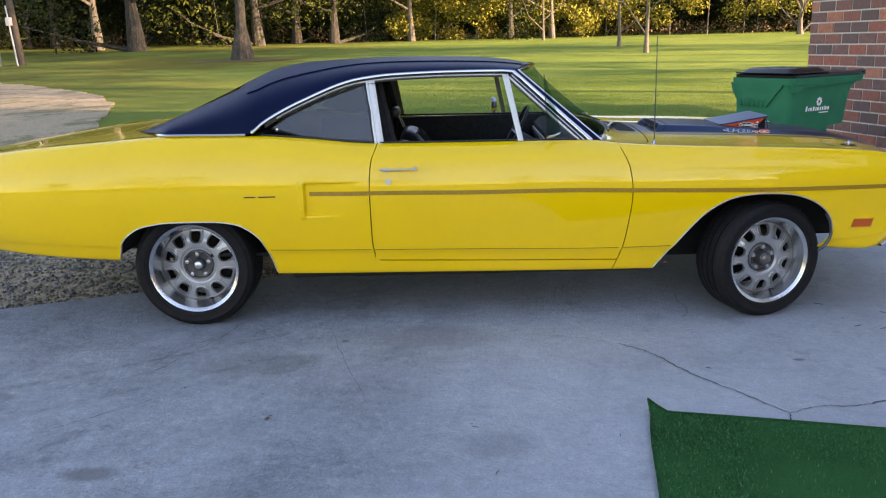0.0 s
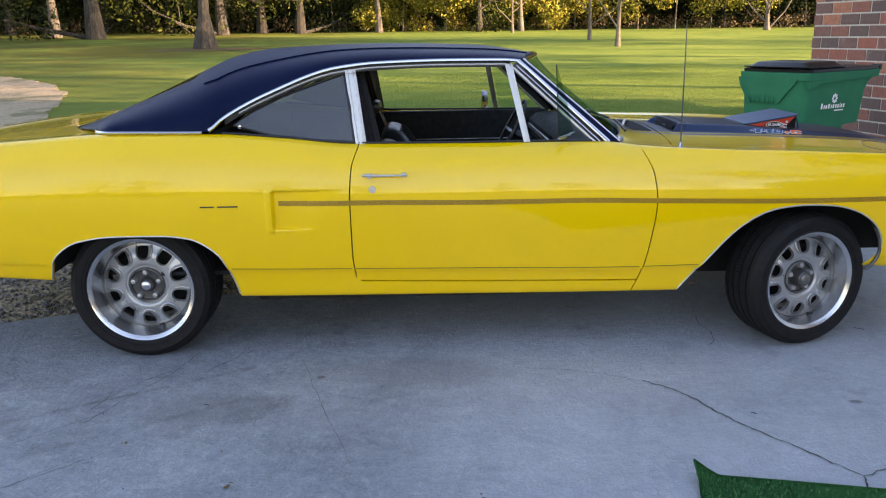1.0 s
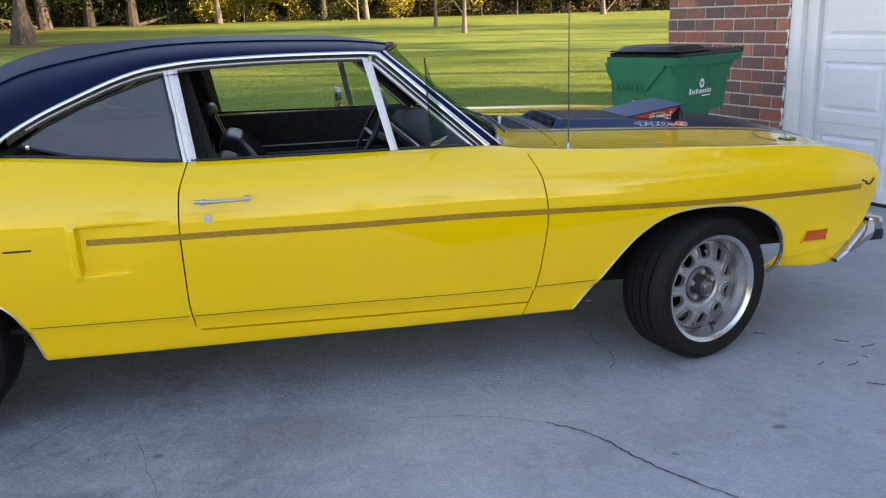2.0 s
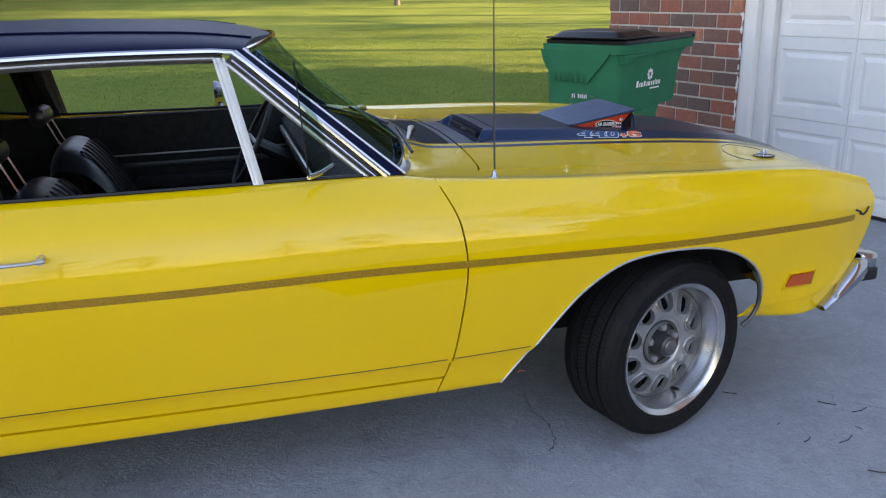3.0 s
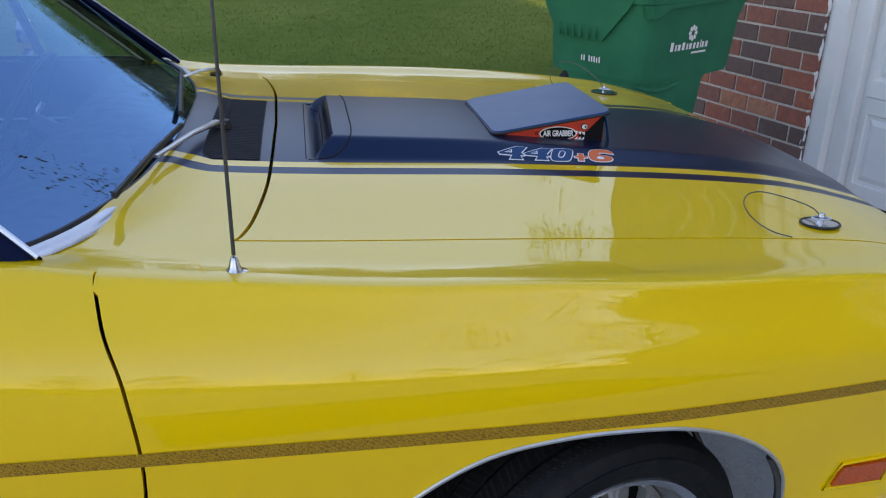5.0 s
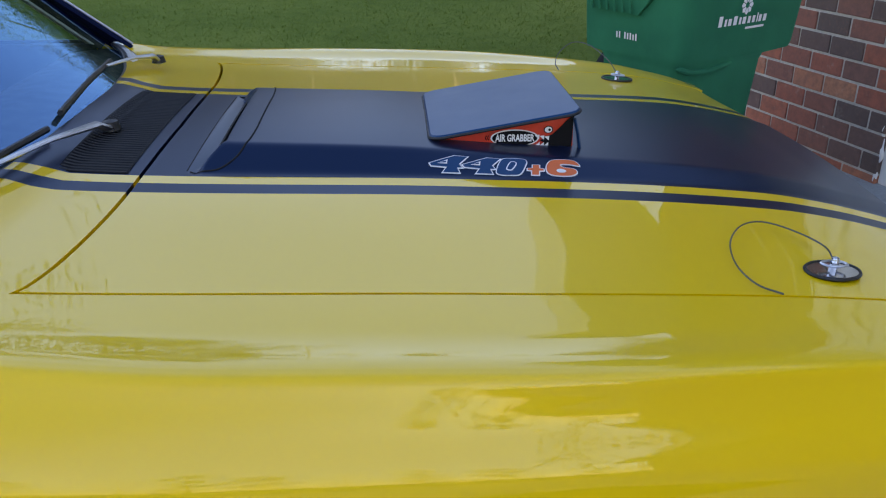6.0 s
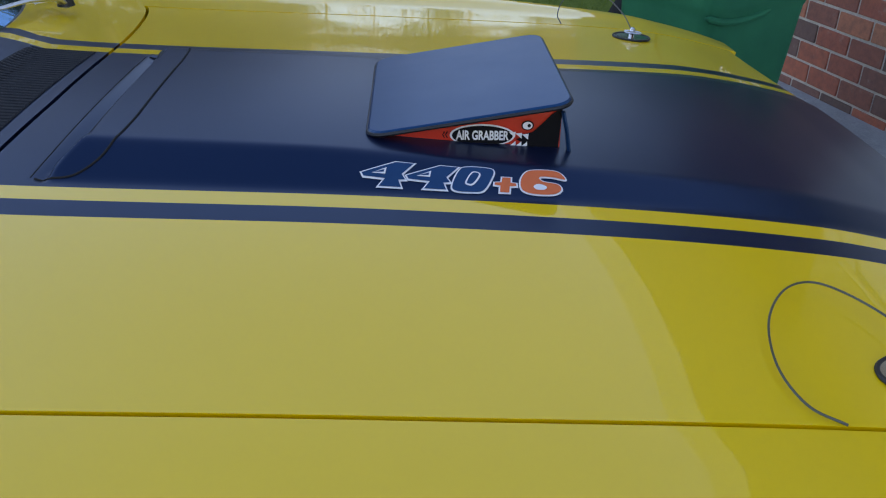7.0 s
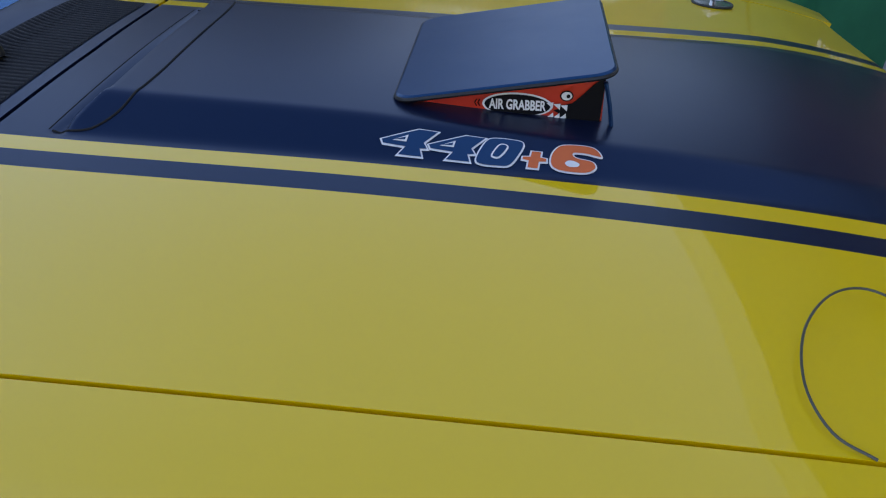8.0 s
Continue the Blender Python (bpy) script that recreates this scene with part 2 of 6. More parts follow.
    for a, b, c, w in ((0.62, -1.0, 1.155, 0.030), (0.55, -1.0, 1.42, 0.022), (0.60, -1.0, 1.49, 0.016)):
        d = n.math('ABSOLUTE', n.math('ADD', n.math('MULTIPLY_ADD', n.axis()[0], a, c - 1.92), n.math('MULTIPLY', n.axis()[1], b)))
        reach = n.math('MULTIPLY', n.math('LESS_THAN', n.axis()[0], -0.95), n.ramp(n.noise(9.0, 5.0, 0.7), [(0.40, 0.0), (0.62, 0.55)]))
        col = n.mix(n.math('MULTIPLY', n.ramp(n.math('DIVIDE', d, w), [(0.25, 1.0), (1.0, 0.0)]), reach), col, (0.12, 0.122, 0.125))
    n.set(Base_Color=col, Roughness=0.82)
    n.bump(n.math('ADD', n.math('ADD', fine, n.math('MULTIPLY', grit, 1.6)), n.math('MULTIPLY', mid, 1.5)), 0.7, 0.009)
    M["concrete"] = n.m
    M["crack"] = plain("crack_dirt", (0.035, 0.033, 0.03), 0.95, 0.0, 80, 0.4)
    n = Nodes("turf")
    f = n.noise(260.0, 3.0, 0.7)
    n.set(Base_Color=n.ramp(n.math('ADD', n.math('MULTIPLY', f, 0.7), n.math('MULTIPLY', n.noise(4.0), 0.3)), [(0.3, (0.006, 0.065, 0.020)), (0.7, (0.020, 0.150, 0.048))]), Roughness=0.95, Specular_IOR_Level=0.05)
    n.bump(f, 0.9, 0.008)
    M["turf"] = n.m
    n = Nodes("turf_fibre")
    n.set(Base_Color=n.ramp(n.island(), [(0.0, (0.006, 0.070, 0.020)), (0.9, (0.020, 0.165, 0.052)), (1.0, (0.10, 0.26, 0.11))]), Roughness=0.8, Specular_IOR_Level=0.15)
    M["turf_fibre"] = n.m
    n = Nodes("lawn_soil")
    f = n.math('ADD', n.math('MULTIPLY', n.noise(0.35, 4.0), 0.5), n.math('ADD', n.math('MULTIPLY', n.noise(6.0, 6.0, 0.7), 0.25), n.math('MULTIPLY', n.noise(55.0, 4.0, 0.7), 0.25)))
    col = n.ramp(f, [(0.30, (0.060, 0.105, 0.018)), (0.46, (0.125, 0.185, 0.032)), (0.58, (0.185, 0.235, 0.046)), (0.74, (0.27, 0.26, 0.070))])
    # browner to the left: dry grass, darkened also in place of tree shade
    dry = n.math('MULTIPLY', n.ramp(n.math('MULTIPLY_ADD', n.axis()[0], -0.05, 0.0), [(0.10, 0.0), (0.55, 1.0)]), n.ramp(n.noise(0.22, 5.0, 0.65), [(0.36, 0.15), (0.58, 0.85)]))
    n.set(Base_Color=n.mix(dry, col, (0.085, 0.072, 0.014)), Roughness=0.95, Specular_IOR_Level=0.1)
    n.bump(n.noise(55.0, 5.0, 0.75), 0.6, 0.03)
    M["lawn"] = n.m
    n = Nodes("grass_blade")
    n.set(Base_Color=n.ramp(n.island(), [(0.0, (0.065, 0.135, 0.022)), (0.6, (0.135, 0.215, 0.036)), (1.0, (0.23, 0.275, 0.060))]), Roughness=0.7, Specular_IOR_Level=0.15)
    thin, half = n.t.nodes.new("ShaderNodeBsdfTranslucent"), n.t.nodes.new("ShaderNodeMixShader")
    thin.inputs[0].default_value, half.inputs[0].default_value = rgb(0.15, 0.21, 0.028), 0.6
    n.t.links.new(n.b.outputs[0], half.inputs[1])
    n.t.links.new(thin.outputs[0], half.inputs[2])
    n.t.links.new(half.outputs[0], n.t.nodes["Material Output"].inputs[0])
    M["blade"] = n.m
    n = Nodes("gravel")
    c = n.voronoi(38.0, None, 'F1', "Color")
    d = n.voronoi(38.0)
    weeds = n.ramp(n.noise(1.3, 6.0, 0.75), [(0.50, 0.0), (0.60, 0.75)])
    pad = n.mix(n.ramp(n.noise(0.8, 4.0), [(0.35, 0.25), (0.65, 0.75)]), n.ramp(n.axis(c)[0], [(0.0, (0.16, 0.11, 0.06)), (1.0, (0.50, 0.38, 0.24))]), (0.38, 0.28, 0.165))
    n.set(Base_Color=n.mix(weeds, pad, (0.11, 0.105, 0.03)), Roughness=0.95)
    n.bump(d, 0.8, 0.02)
    M["gravel"] = n.m
    n = Nodes("gravel_stone")
    n.set(Base_Color=n.ramp(n.island(), [(0.0, (0.06, 0.055, 0.05)), (0.6, (0.15, 0.14, 0.13)), (1.0, (0.36, 0.34, 0.31))]), Roughness=0.9)
    M["stone"] = n.m
    n = Nodes("brick")
    r = n.random()
    shift = n.t.nodes.new("ShaderNodeVectorMath")
    shift.operation = 'MULTIPLY_ADD'
    n.put(shift.inputs[0], r)
    shift.inputs[1].default_value = (61.0, 37.0, 23.0)
    n.put(shift.inputs[2], n.co)
    n.co = shift.outputs[0]
    col = n.ramp(r, [(0.0, (0.12, 0.085, 0.078)), (0.25, (0.20, 0.108, 0.092)), (0.50, (0.30, 0.112, 0.082)), (0.72, (0.41, 0.118, 0.078)), (0.90, (0.47, 0.136, 0.080)), (1.0, (0.56, 0.24, 0.14))])
    n.t.nodes[-1].color_ramp.interpolation = 'LINEAR'
    g = n.noise(28.0, 6.0, 0.7)
    col = n.mix(n.ramp(g, [(0.38, 0.0), (0.66, 0.50)]), col, (0.115, 0.066, 0.060))
    col = n.mix(n.ramp(n.noise(60.0, 4.0, 0.7), [(0.55, 0.0), (0.70, 0.30)]), col, (0.34, 0.15, 0.11))
    col = n.mix(n.ramp(n.noise(9.0, 5.0, 0.75), [(0.60, 0.0), (0.72, 0.35)]), col, (0.40, 0.33, 0.29))
    n.set(Base_Color=col, Roughness=0.88)
    n.bump(n.noise(120.0, 5.0, 0.7), 0.5, 0.004)
    M["brick"] = n.m
    M["mortar"] = plain("mortar", (0.52, 0.475, 0.43), 0.95, 0.0, 70, 0.2, 0.5)
    n = Nodes("white_paint")
    n.set(Base_Color=n.ramp(n.noise(3.0, 6.0, 0.7), [(0.3, (0.70, 0.71, 0.72)), (0.7, (0.80, 0.80, 0.80))]), Roughness=0.45)
    n.bump(n.noise(90.0), 0.06, 0.002)
    M["white_paint"] = n.m
    M["shingle"] = plain("roof_shingle", (0.055, 0.05, 0.045), 0.9, 0.0, 25, 0.4, 0.5)
    n = Nodes("bin_plastic")
    n.set(Base_Color=n.ramp(n.noise(4.0, 5.0, 0.6), [(0.3, (0.002, 0.140, 0.074)), (0.7, (0.003, 0.185, 0.094))]), Roughness=0.6, Specular_IOR_Level=0.08)
    n.bump(n.noise(300.0), 0.12, 0.002)
    M["bin"] = n.m
    M["lid"] = plain("black_plastic", (0.008, 0.008, 0.010), 0.33, 0.0, 30, 0.2, 0.1)
    n = Nodes("bark")
    f = n.noise(11.0, 8.0, 0.75, n.stretch(1.0, 1.0, 0.30), 0.8)
    n.set(Base_Color=n.ramp(f, [(0.32, (0.012, 0.010, 0.008)), (0.5, (0.042, 0.036, 0.028)), (0.68, (0.115, 0.100, 0.080))]), Roughness=0.95)
    n.bump(f, 0.9, 0.06)
    M["bark"] = n.m
    M["pale_bark"] = plain("pale_bark", (0.135, 0.113, 0.088), 0.9, 0.0, 6, 0.35, 0.4)

    def leaf(name, stops):
        k = Nodes(name)
        k.set(Base_Color=k.ramp(k.island(), stops), Roughness=0.7, Specular_IOR_Level=0.08)
        k.set(Transmission_Weight=0.0, Subsurface_Weight=0.0)
        M[name] = k.m
    # leaf_dark is set darker to hold the shade of the woods
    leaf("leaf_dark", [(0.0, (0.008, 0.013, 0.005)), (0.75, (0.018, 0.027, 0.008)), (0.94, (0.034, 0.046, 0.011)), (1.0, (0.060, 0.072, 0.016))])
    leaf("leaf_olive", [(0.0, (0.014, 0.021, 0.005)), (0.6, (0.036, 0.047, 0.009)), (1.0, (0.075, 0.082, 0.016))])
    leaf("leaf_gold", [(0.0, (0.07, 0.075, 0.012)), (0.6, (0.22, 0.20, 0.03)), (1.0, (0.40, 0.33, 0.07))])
    leaf("leaf_brown", [(0.0, (0.05, 0.035, 0.02)), (0.6, (0.13, 0.09, 0.045)), (1.0, (0.25, 0.18, 0.10))])
    M["wood_pole"] = plain("weathered_pole", (0.075, 0.055, 0.042), 0.9, 0.0, 20, 0.35, 0.4)
    M["grey_pvc"] = plain("grey_conduit", (0.48, 0.48, 0.47), 0.5, 0.0, 20, 0.1)
    M["util_green"] = plain("utility_green", (0.16, 0.22, 0.17), 0.6, 0.0, 10, 0.15)


make_materials()


# ---- geometry helpers ----
def curve(*pts):
    """A smooth monotone-limited curve through (x, value) pairs."""
    xs, ys = np.array([p[0] for p in pts], float), np.array([p[1] for p in pts], float)
    h = np.diff(xs)
    d = np.diff(ys) / h
    m = np.zeros(len(xs))
    m[0], m[-1] = d[0], d[-1]
    for i in range(1, len(xs) - 1):
        if d[i - 1] * d[i] > 0:
            w1, w2 = 2 * h[i] + h[i - 1], h[i] + 2 * h[i - 1]
            m[i] = (w1 + w2) / (w1 / d[i - 1] + w2 / d[i])

    def f(x):
        x = np.clip(np.asarray(x, float), xs[0], xs[-1])
        i = np.clip(np.searchsorted(xs, x) - 1, 0, len(h) - 1)
        t = (x - xs[i]) / h[i]
        return ((1 + 2 * t) * (1 - t) ** 2 * ys[i] + t * (1 - t) ** 2 * h[i] * m[i]
                + t * t * (3 - 2 * t) * ys[i + 1] + t * t * (t - 1) * h[i] * m[i + 1])
    return f


def spline(pts, n=4, closed=False):
    """Catmull-Rom points through pts, n a span."""
    p = np.array(pts, float)
    if closed:
        q = np.vstack([p[-1], p, p[:2]])
        spans = len(p)
    else:
        q = np.vstack([2 * p[0] - p[1], p, 2 * p[-1] - p[-2]])
        spans = len(p) - 1
    out = []
    for i in range(spans):
        a, b, c, d = q[i:i + 4]
        for k in range(n):
            t = k / n
            out.append(0.5 * (2 * b + (c - a) * t + (2 * a - 5 * b + 4 * c - d) * t * t + (3 * b - a - 3 * c + d) * t ** 3))
    if not closed:
        out.append(p[-1])
    return np.array(out)


def smooth01(t):
    t = np.clip(t, 0.0, 1.0)
    return t * t * (3 - 2 * t)


def clip(verts, faces, field):
    """Cuts a mesh where field (one number a vertex) is below zero."""
    verts, keep, cuts, index = [tuple(v) for v in verts], [], {}, {}
    out = []

    def vid(k):
        if k not in index:
            index[k] = len(out)
            out.append(verts[k] if isinstance(k, int) else cuts[k])
        return index[k]
    for f in faces:
        s = [field[i] >= 0 for i in f]
        if not any(s):
            continue
        poly = []
        for a, b, sa, sb in zip(f, (*f[1:], f[0]), s, (*s[1:], s[0])):
            if sa:
                poly.append(vid(a))
            if sa != sb:
                k = (min(a, b), max(a, b))
                if k not in cuts:
                    t = field[k[0]] / (field[k[0]] - field[k[1]])
                    cuts[k] = tuple(p + (q - p) * t for p, q in zip(verts[k[0]], verts[k[1]]))
                poly.append(vid(k))
        if len(poly) > 2:
            keep.append(poly)
    return out, keep


def trim(piece, *fields):
    for f in fields:
        v = np.array(piece[0], float)
        piece = clip(piece[0], piece[1], f(v[:, 0], v[:, 1], v[:, 2]))
    return piece


def grid(rows):
    """Vertices and quads of rows of equally many points."""
    r = [list(map(tuple, row)) for row in rows]
    n = len(r[0])
    verts = [p for row in r for p in row]
    faces = [(i * n + j, (i + 1) * n + j, (i + 1) * n + j + 1, i * n + j + 1) for i in range(len(r) - 1) for j in range(n - 1)]
    return verts, faces


def mirror(piece):
    return [(x, -y, z) for x, y, z in piece[0]], [tuple(reversed(f)) for f in piece[1]]


def merge(*pieces):
    verts, faces = [], []
    for v, f in pieces:
        k = len(verts)
        verts += list(v)
        faces += [tuple(i + k for i in q) for q in f]
    return verts, faces


def moved(piece, m):
    return [tuple(m @ Vector(v)) for v in piece[0]], piece[1]


def to_mesh(name, piece, material, smooth=True, sharp=35.0, flange=0.0, recalc=False):
    me = bpy.data.meshes.new(name)
    me.from_pydata([tuple(map(float, v)) for v in piece[0]], [], [tuple(f) for f in piece[1]])
    if flange or recalc:
        bm = bmesh.new()
        bm.from_mesh(me)
        bmesh.ops.remove_doubles(bm, verts=bm.verts, dist=1e-5)
        if recalc:
            bmesh.ops.recalc_face_normals(bm, faces=bm.faces)
        bm.normal_update()
        if flange:
            rim = [e for e in bm.edges if e.is_boundary]
            normals = {v: v.normal.copy() for e in rim for v in e.verts}
            made = bmesh.ops.extrude_edge_only(bm, edges=rim)["geom"]
            near = {v.co.copy().freeze(): nrm for v, nrm in normals.items()}
            for v in made:
                if isinstance(v, bmesh.types.BMVert):
                    nrm = near.get(v.co.copy().freeze())
                    if nrm:
                        v.co -= nrm * flange
        bm.to_mesh(me)
        bm.free()
    me.materials.append(material)
    me.polygons.foreach_set("use_smooth", [smooth] * len(me.polygons))
    if smooth:
        me.set_sharp_from_angle(angle=radians(sharp))
    me.update()
    return me


def part(name, piece, material, parent=None, label="", **kw):
    me = piece if isinstance(piece, bpy.types.Mesh) else to_mesh(name, piece, material, **kw)
    ob = new(name, me)
    ob.parent = parent
    if label:
        tagged(ob, label)
    return ob


def thing(name, label, category, at=None, group="", kind=""):
    ob = new(name)
    ob.empty_display_size = 0.1
    ob.matrix_world = at or Matrix()
    return tagged(ob, label, category, group, kind)


def solid(name, piece, material, label, category, group="", kind="", **kw):
    return tagged(part(name, piece, material, None, "", **kw), label, category, group, kind)


def tube(pts, radius, sides=8, closed=False, squash=1.0):
    """A round bar along points; radius is a number or one a point."""
    p = [Vector(q) for q in pts]
    n = len(p)
    rad = [radius] * n if isinstance(radius, (int, float)) else list(radius)
    verts, faces = [], []
    up = None
    for i in range(n):
        d = (p[(i + 1) % n] - p[i - 1]) if closed else (p[min(i + 1, n - 1)] - p[max(i - 1, 0)])
        d.normalize()
        if up is None:
            up = Vector((0, 0, 1)) if abs(d.z) < 0.9 else Vector((1, 0, 0))
        a = d.cross(up).normalized()
        up = a.cross(d).normalized()
        for k in range(sides):
            t = 2 * math.pi * k / sides
            verts.append(tuple(p[i] + a * (math.cos(t) * rad[i]) + up * (math.sin(t) * rad[i] * squash)))
    for i in range(n if closed else n - 1):
        for k in range(sides):
            a, b = i * sides + k, i * sides + (k + 1) % sides
            c, d = ((i + 1) % n) * sides + (k + 1) % sides, ((i + 1) % n) * sides + k
            faces.append((a, b, c, d))
    if not closed:
        faces += [tuple(reversed(range(sides))), tuple(range((n - 1) * sides, n * sides))]
    return verts, faces


def revolve(profile, n=48, axis='Y'):
    """Profile points (radius, along) turned round the axis."""
    verts, faces = [], []
    k = len(profile)
    for i in range(n):
        a = 2 * math.pi * i / n
        for r, h in profile:
            c, s = r * math.cos(a), r * math.sin(a)
            verts.append((c, h, s) if axis == 'Y' else (c, s, h))
    for i in range(n):
        for j in range(k - 1):
            a, b = i * k + j, ((i + 1) % n) * k + j
            faces.append((a, b, b + 1, a + 1))
    return verts, faces


def box(x0, y0, z0, x1, y1, z1, bevel=0.0):
    """A box with rounded edges."""
    bm = bmesh.new()
    bmesh.ops.create_cube(bm, size=1.0)
    for v in bm.verts:
        v.co = Vector(((x0 + x1) / 2 + v.co.x * (x1 - x0), (y0 + y1) / 2 + v.co.y * (y1 - y0), (z0 + z1) / 2 + v.co.z * (z1 - z0)))
    if bevel:
        bmesh.ops.bevel(bm, geom=bm.edges, offset=bevel, segments=2, profile=0.5, affect='EDGES')
    bm.verts.index_update()
    out = [tuple(v.co) for v in bm.verts], [tuple(v.index for v in f.verts) for f in bm.faces]
    bm.free()
    return out


def slab(outline, z0, z1):
    """A flat plate from a plan outline (counter-clockwise)."""
    n = len(outline)
    verts = [(x, y, z0) for x, y in outline] + [(x, y, z1) for x, y in outline]
    faces = [tuple(reversed(range(n))), tuple(range(n, 2 * n))] + [(i, (i + 1) % n, n + (i + 1) % n, n + i) for i in range(n)]
    return verts, faces


def lettering(text, size, material, shear=0.0, offset=0.0, wide=1.0, cuts=0):
    """Flat lettering as mesh vertices and faces, centred, in the xy plane."""
    cu = bpy.data.curves.new("lettering", 'FONT')
    cu.body, cu.size, cu.shear, cu.offset = text, size, shear, offset
    cu.align_x, cu.align_y, cu.resolution_u = 'CENTER', 'CENTER', 3
    cu.fill_mode = 'FRONT'
    ob = new("lettering", cu)
    bpy.context.view_layer.update()
    me = bpy.data.meshes.new_from_object(ob.evaluated_get(bpy.context.evaluated_depsgraph_get()))
    if cuts:
        bm = bmesh.new()
        bm.from_mesh(me)
        bmesh.ops.triangulate(bm, faces=bm.faces)
        for _ in range(cuts):
            bmesh.ops.subdivide_edges(bm, edges=[e for e in bm.edges if e.calc_length() * wide > .006], cuts=1, use_grid_fill=True)
            bmesh.ops.triangulate(bm, faces=bm.faces)
        bm.to_mesh(me)
        bm.free()
    out = [(v.co.x * wide, v.co.y, 0.0) for v in me.vertices], [tuple(f.vertices) for f in me.polygons]
    bpy.data.objects.remove(ob)
    bpy.data.curves.remove(cu)
    bpy.data.meshes.remove(me)
    return out

# ---- the car: outline curves along its length (x to the front, right side at -y) ----
z_low = curve((-2.75, .46), (-2.47, .416), (-2.18, .386), (-1.85, .366), (-1.03, .283), (0.0, .272), (.95, .262), (1.75, .345), (1.9, .340), (2.07, .354), (2.2, .43), (2.34, .50))
z_crease = curve((-2.75, .50), (-1.9, .455), (-1.0, .417), (0, .401), (.75, .387), (1.0, .389), (1.8, .402), (2.34, .47))
w_max = curve((-2.75, .84), (-2.3, .915), (-1.9, .945), (-1.0, .965), (0.0, .968), (.8, .955), (1.5, .937), (1.9, .902), (2.1, .873), (2.34, .80))
z_belt = curve((-2.75, .90), (-2.3, .955), (-1.9, .985), (-1.56, 1.004), (-1.1, .998), (-.8, .975), (-.5, .945), (0, .938), (.6, .932), (.75, .914), (.93, .902), (1.5, .880), (2.02, .841), (2.14, .818), (2.22, .799), (2.28, .781), (2.34, .760))
w_belt = curve((-2.75, .74), (-2.3, .79), (-1.9, .815), (-1.0, .825), (-.5, .825), (.6, .812), (.93, .835), (1.2, .862), (1.5, .866), (2.02, .812), (2.2, .786), (2.28, .765), (2.34, .74))
z_hood = curve((.5, .929), (.75, .909), (.93, .894), (1.5, .869), (2.02, .839), (2.13, .822), (2.2, .806), (2.25, .793), (2.29, .781))
bulge_half = curve((1.05, .195), (1.4, .200), (1.78, .212), (2.02, .236), (2.2, .25))
bulge_high = curve((1.10, .034), (1.40, .030), (1.60, .021), (1.78, .017), (2.0, .013), (2.2, .005))
HOOD_W = .6755
glass_x = curve((0.0, .797), (.2, .792), (.3, .780), (.46, .752), (.58, .716), (.70, .672), (.80, .610), (.9, .50))


def ramp01(t, r=.22):
    """Straight ramp from 0 to 1 with rounded ends."""
    t = np.clip(t, 0.0, 1.0)
    return np.where(t < r, t * t / (2 * r), np.where(t > 1 - r, 1 - r - (1 - t) ** 2 / (2 * r), t - r / 2)) / (1 - r)


def z_top(x, w):
    """Height of the upper surface ahead of the windscreen, at half-width w."""
    x, w = np.asarray(x, float), np.abs(np.asarray(w, float))
    zh, zs, ws = z_hood(x), z_belt(x), w_belt(x)
    base = zh + .021 * (1 - np.minimum(w / .66, 1.0) ** 2) ** 2 + (zs - zh) * smooth01((w - ws + .075) / .075)
    # the bulge ends in a raked rear face, raked further back at its foot, behind a shallow tray
    flank = ramp01((bulge_half(x) + .075 - w) / .075)
    start = 1.083 - .030 * smooth01((w - .185) / .065)
    up = bulge_high(x) * smooth01((x - start) / .018) * flank
    tray = .012 * smooth01((x - 1.040) / .036) * (1 - smooth01((x - start) / .014)) * smooth01((.268 - w) / .012)
    kick = .014 * smooth01((glass_x(w) + .070 - x) / .060) * smooth01((.70 - w) / .15)
    return base + up - tray + kick


def side_profile(x):
    wm, zs, ws, zl, zc = (float(f(x)) for f in (w_max, z_belt, w_belt, z_low, z_crease))
    d = zs - .70
    k = 1 - .75 * float(smooth01((x - 1.82) / .22))
    return spline([(wm - .104 * k, zl), (wm - .090 * k, zl + .003), (wm - .072 * k, zl + .018), (wm - .050 * k, zc - .0035), (wm - .036 * k, zc + .0025), (wm - .013, .55), (wm, .69),
                   (wm - .008, .70 + d * .38), (wm - .034, .70 + d * .70), (ws + (wm - ws) * .36, zs - .022), (ws + .018, zs - .003), (ws, zs)], 5)


def body_w(x, z):
    """Half-width of the body side at a height."""
    p = side_profile(x)
    k = len(p) - 4
    return float(np.interp(z, np.maximum.accumulate(p[2:k, 1]), p[2:k, 0]))


XS = np.unique(np.round(np.concatenate([np.arange(-2.75, 2.34, .035), np.arange(1.032, 1.112, .004), np.arange(1.12, 2.05, .0125), [2.335], np.arange(2.05, 2.34, .012)]), 4))
side = grid([[(x, -w, z) for w, z in side_profile(x)] for x in XS])

# ---- seams and wheel openings ----
seam_rear = curve((.20, -.505), (.362, -.503), (.476, -.512), (.71, -.512), (.852, -.503), (.964, -.470), (1.1, -.46))
seam_front = curve((.20, .700), (.273, .719), (.36, .752), (.508, .782), (.682, .800), (.796, .787), (.904, .748), (1.0, .72))
door_low = curve((-.6, .353), (.8, .321))
nose_x = curve((.30, 2.05), (.354, 2.075), (.50, 2.235), (.56, 2.272), (.62, 2.294), (.69, 2.302), (.75, 2.296), (.79, 2.275), (.83, 2.25))
GAP = .0026
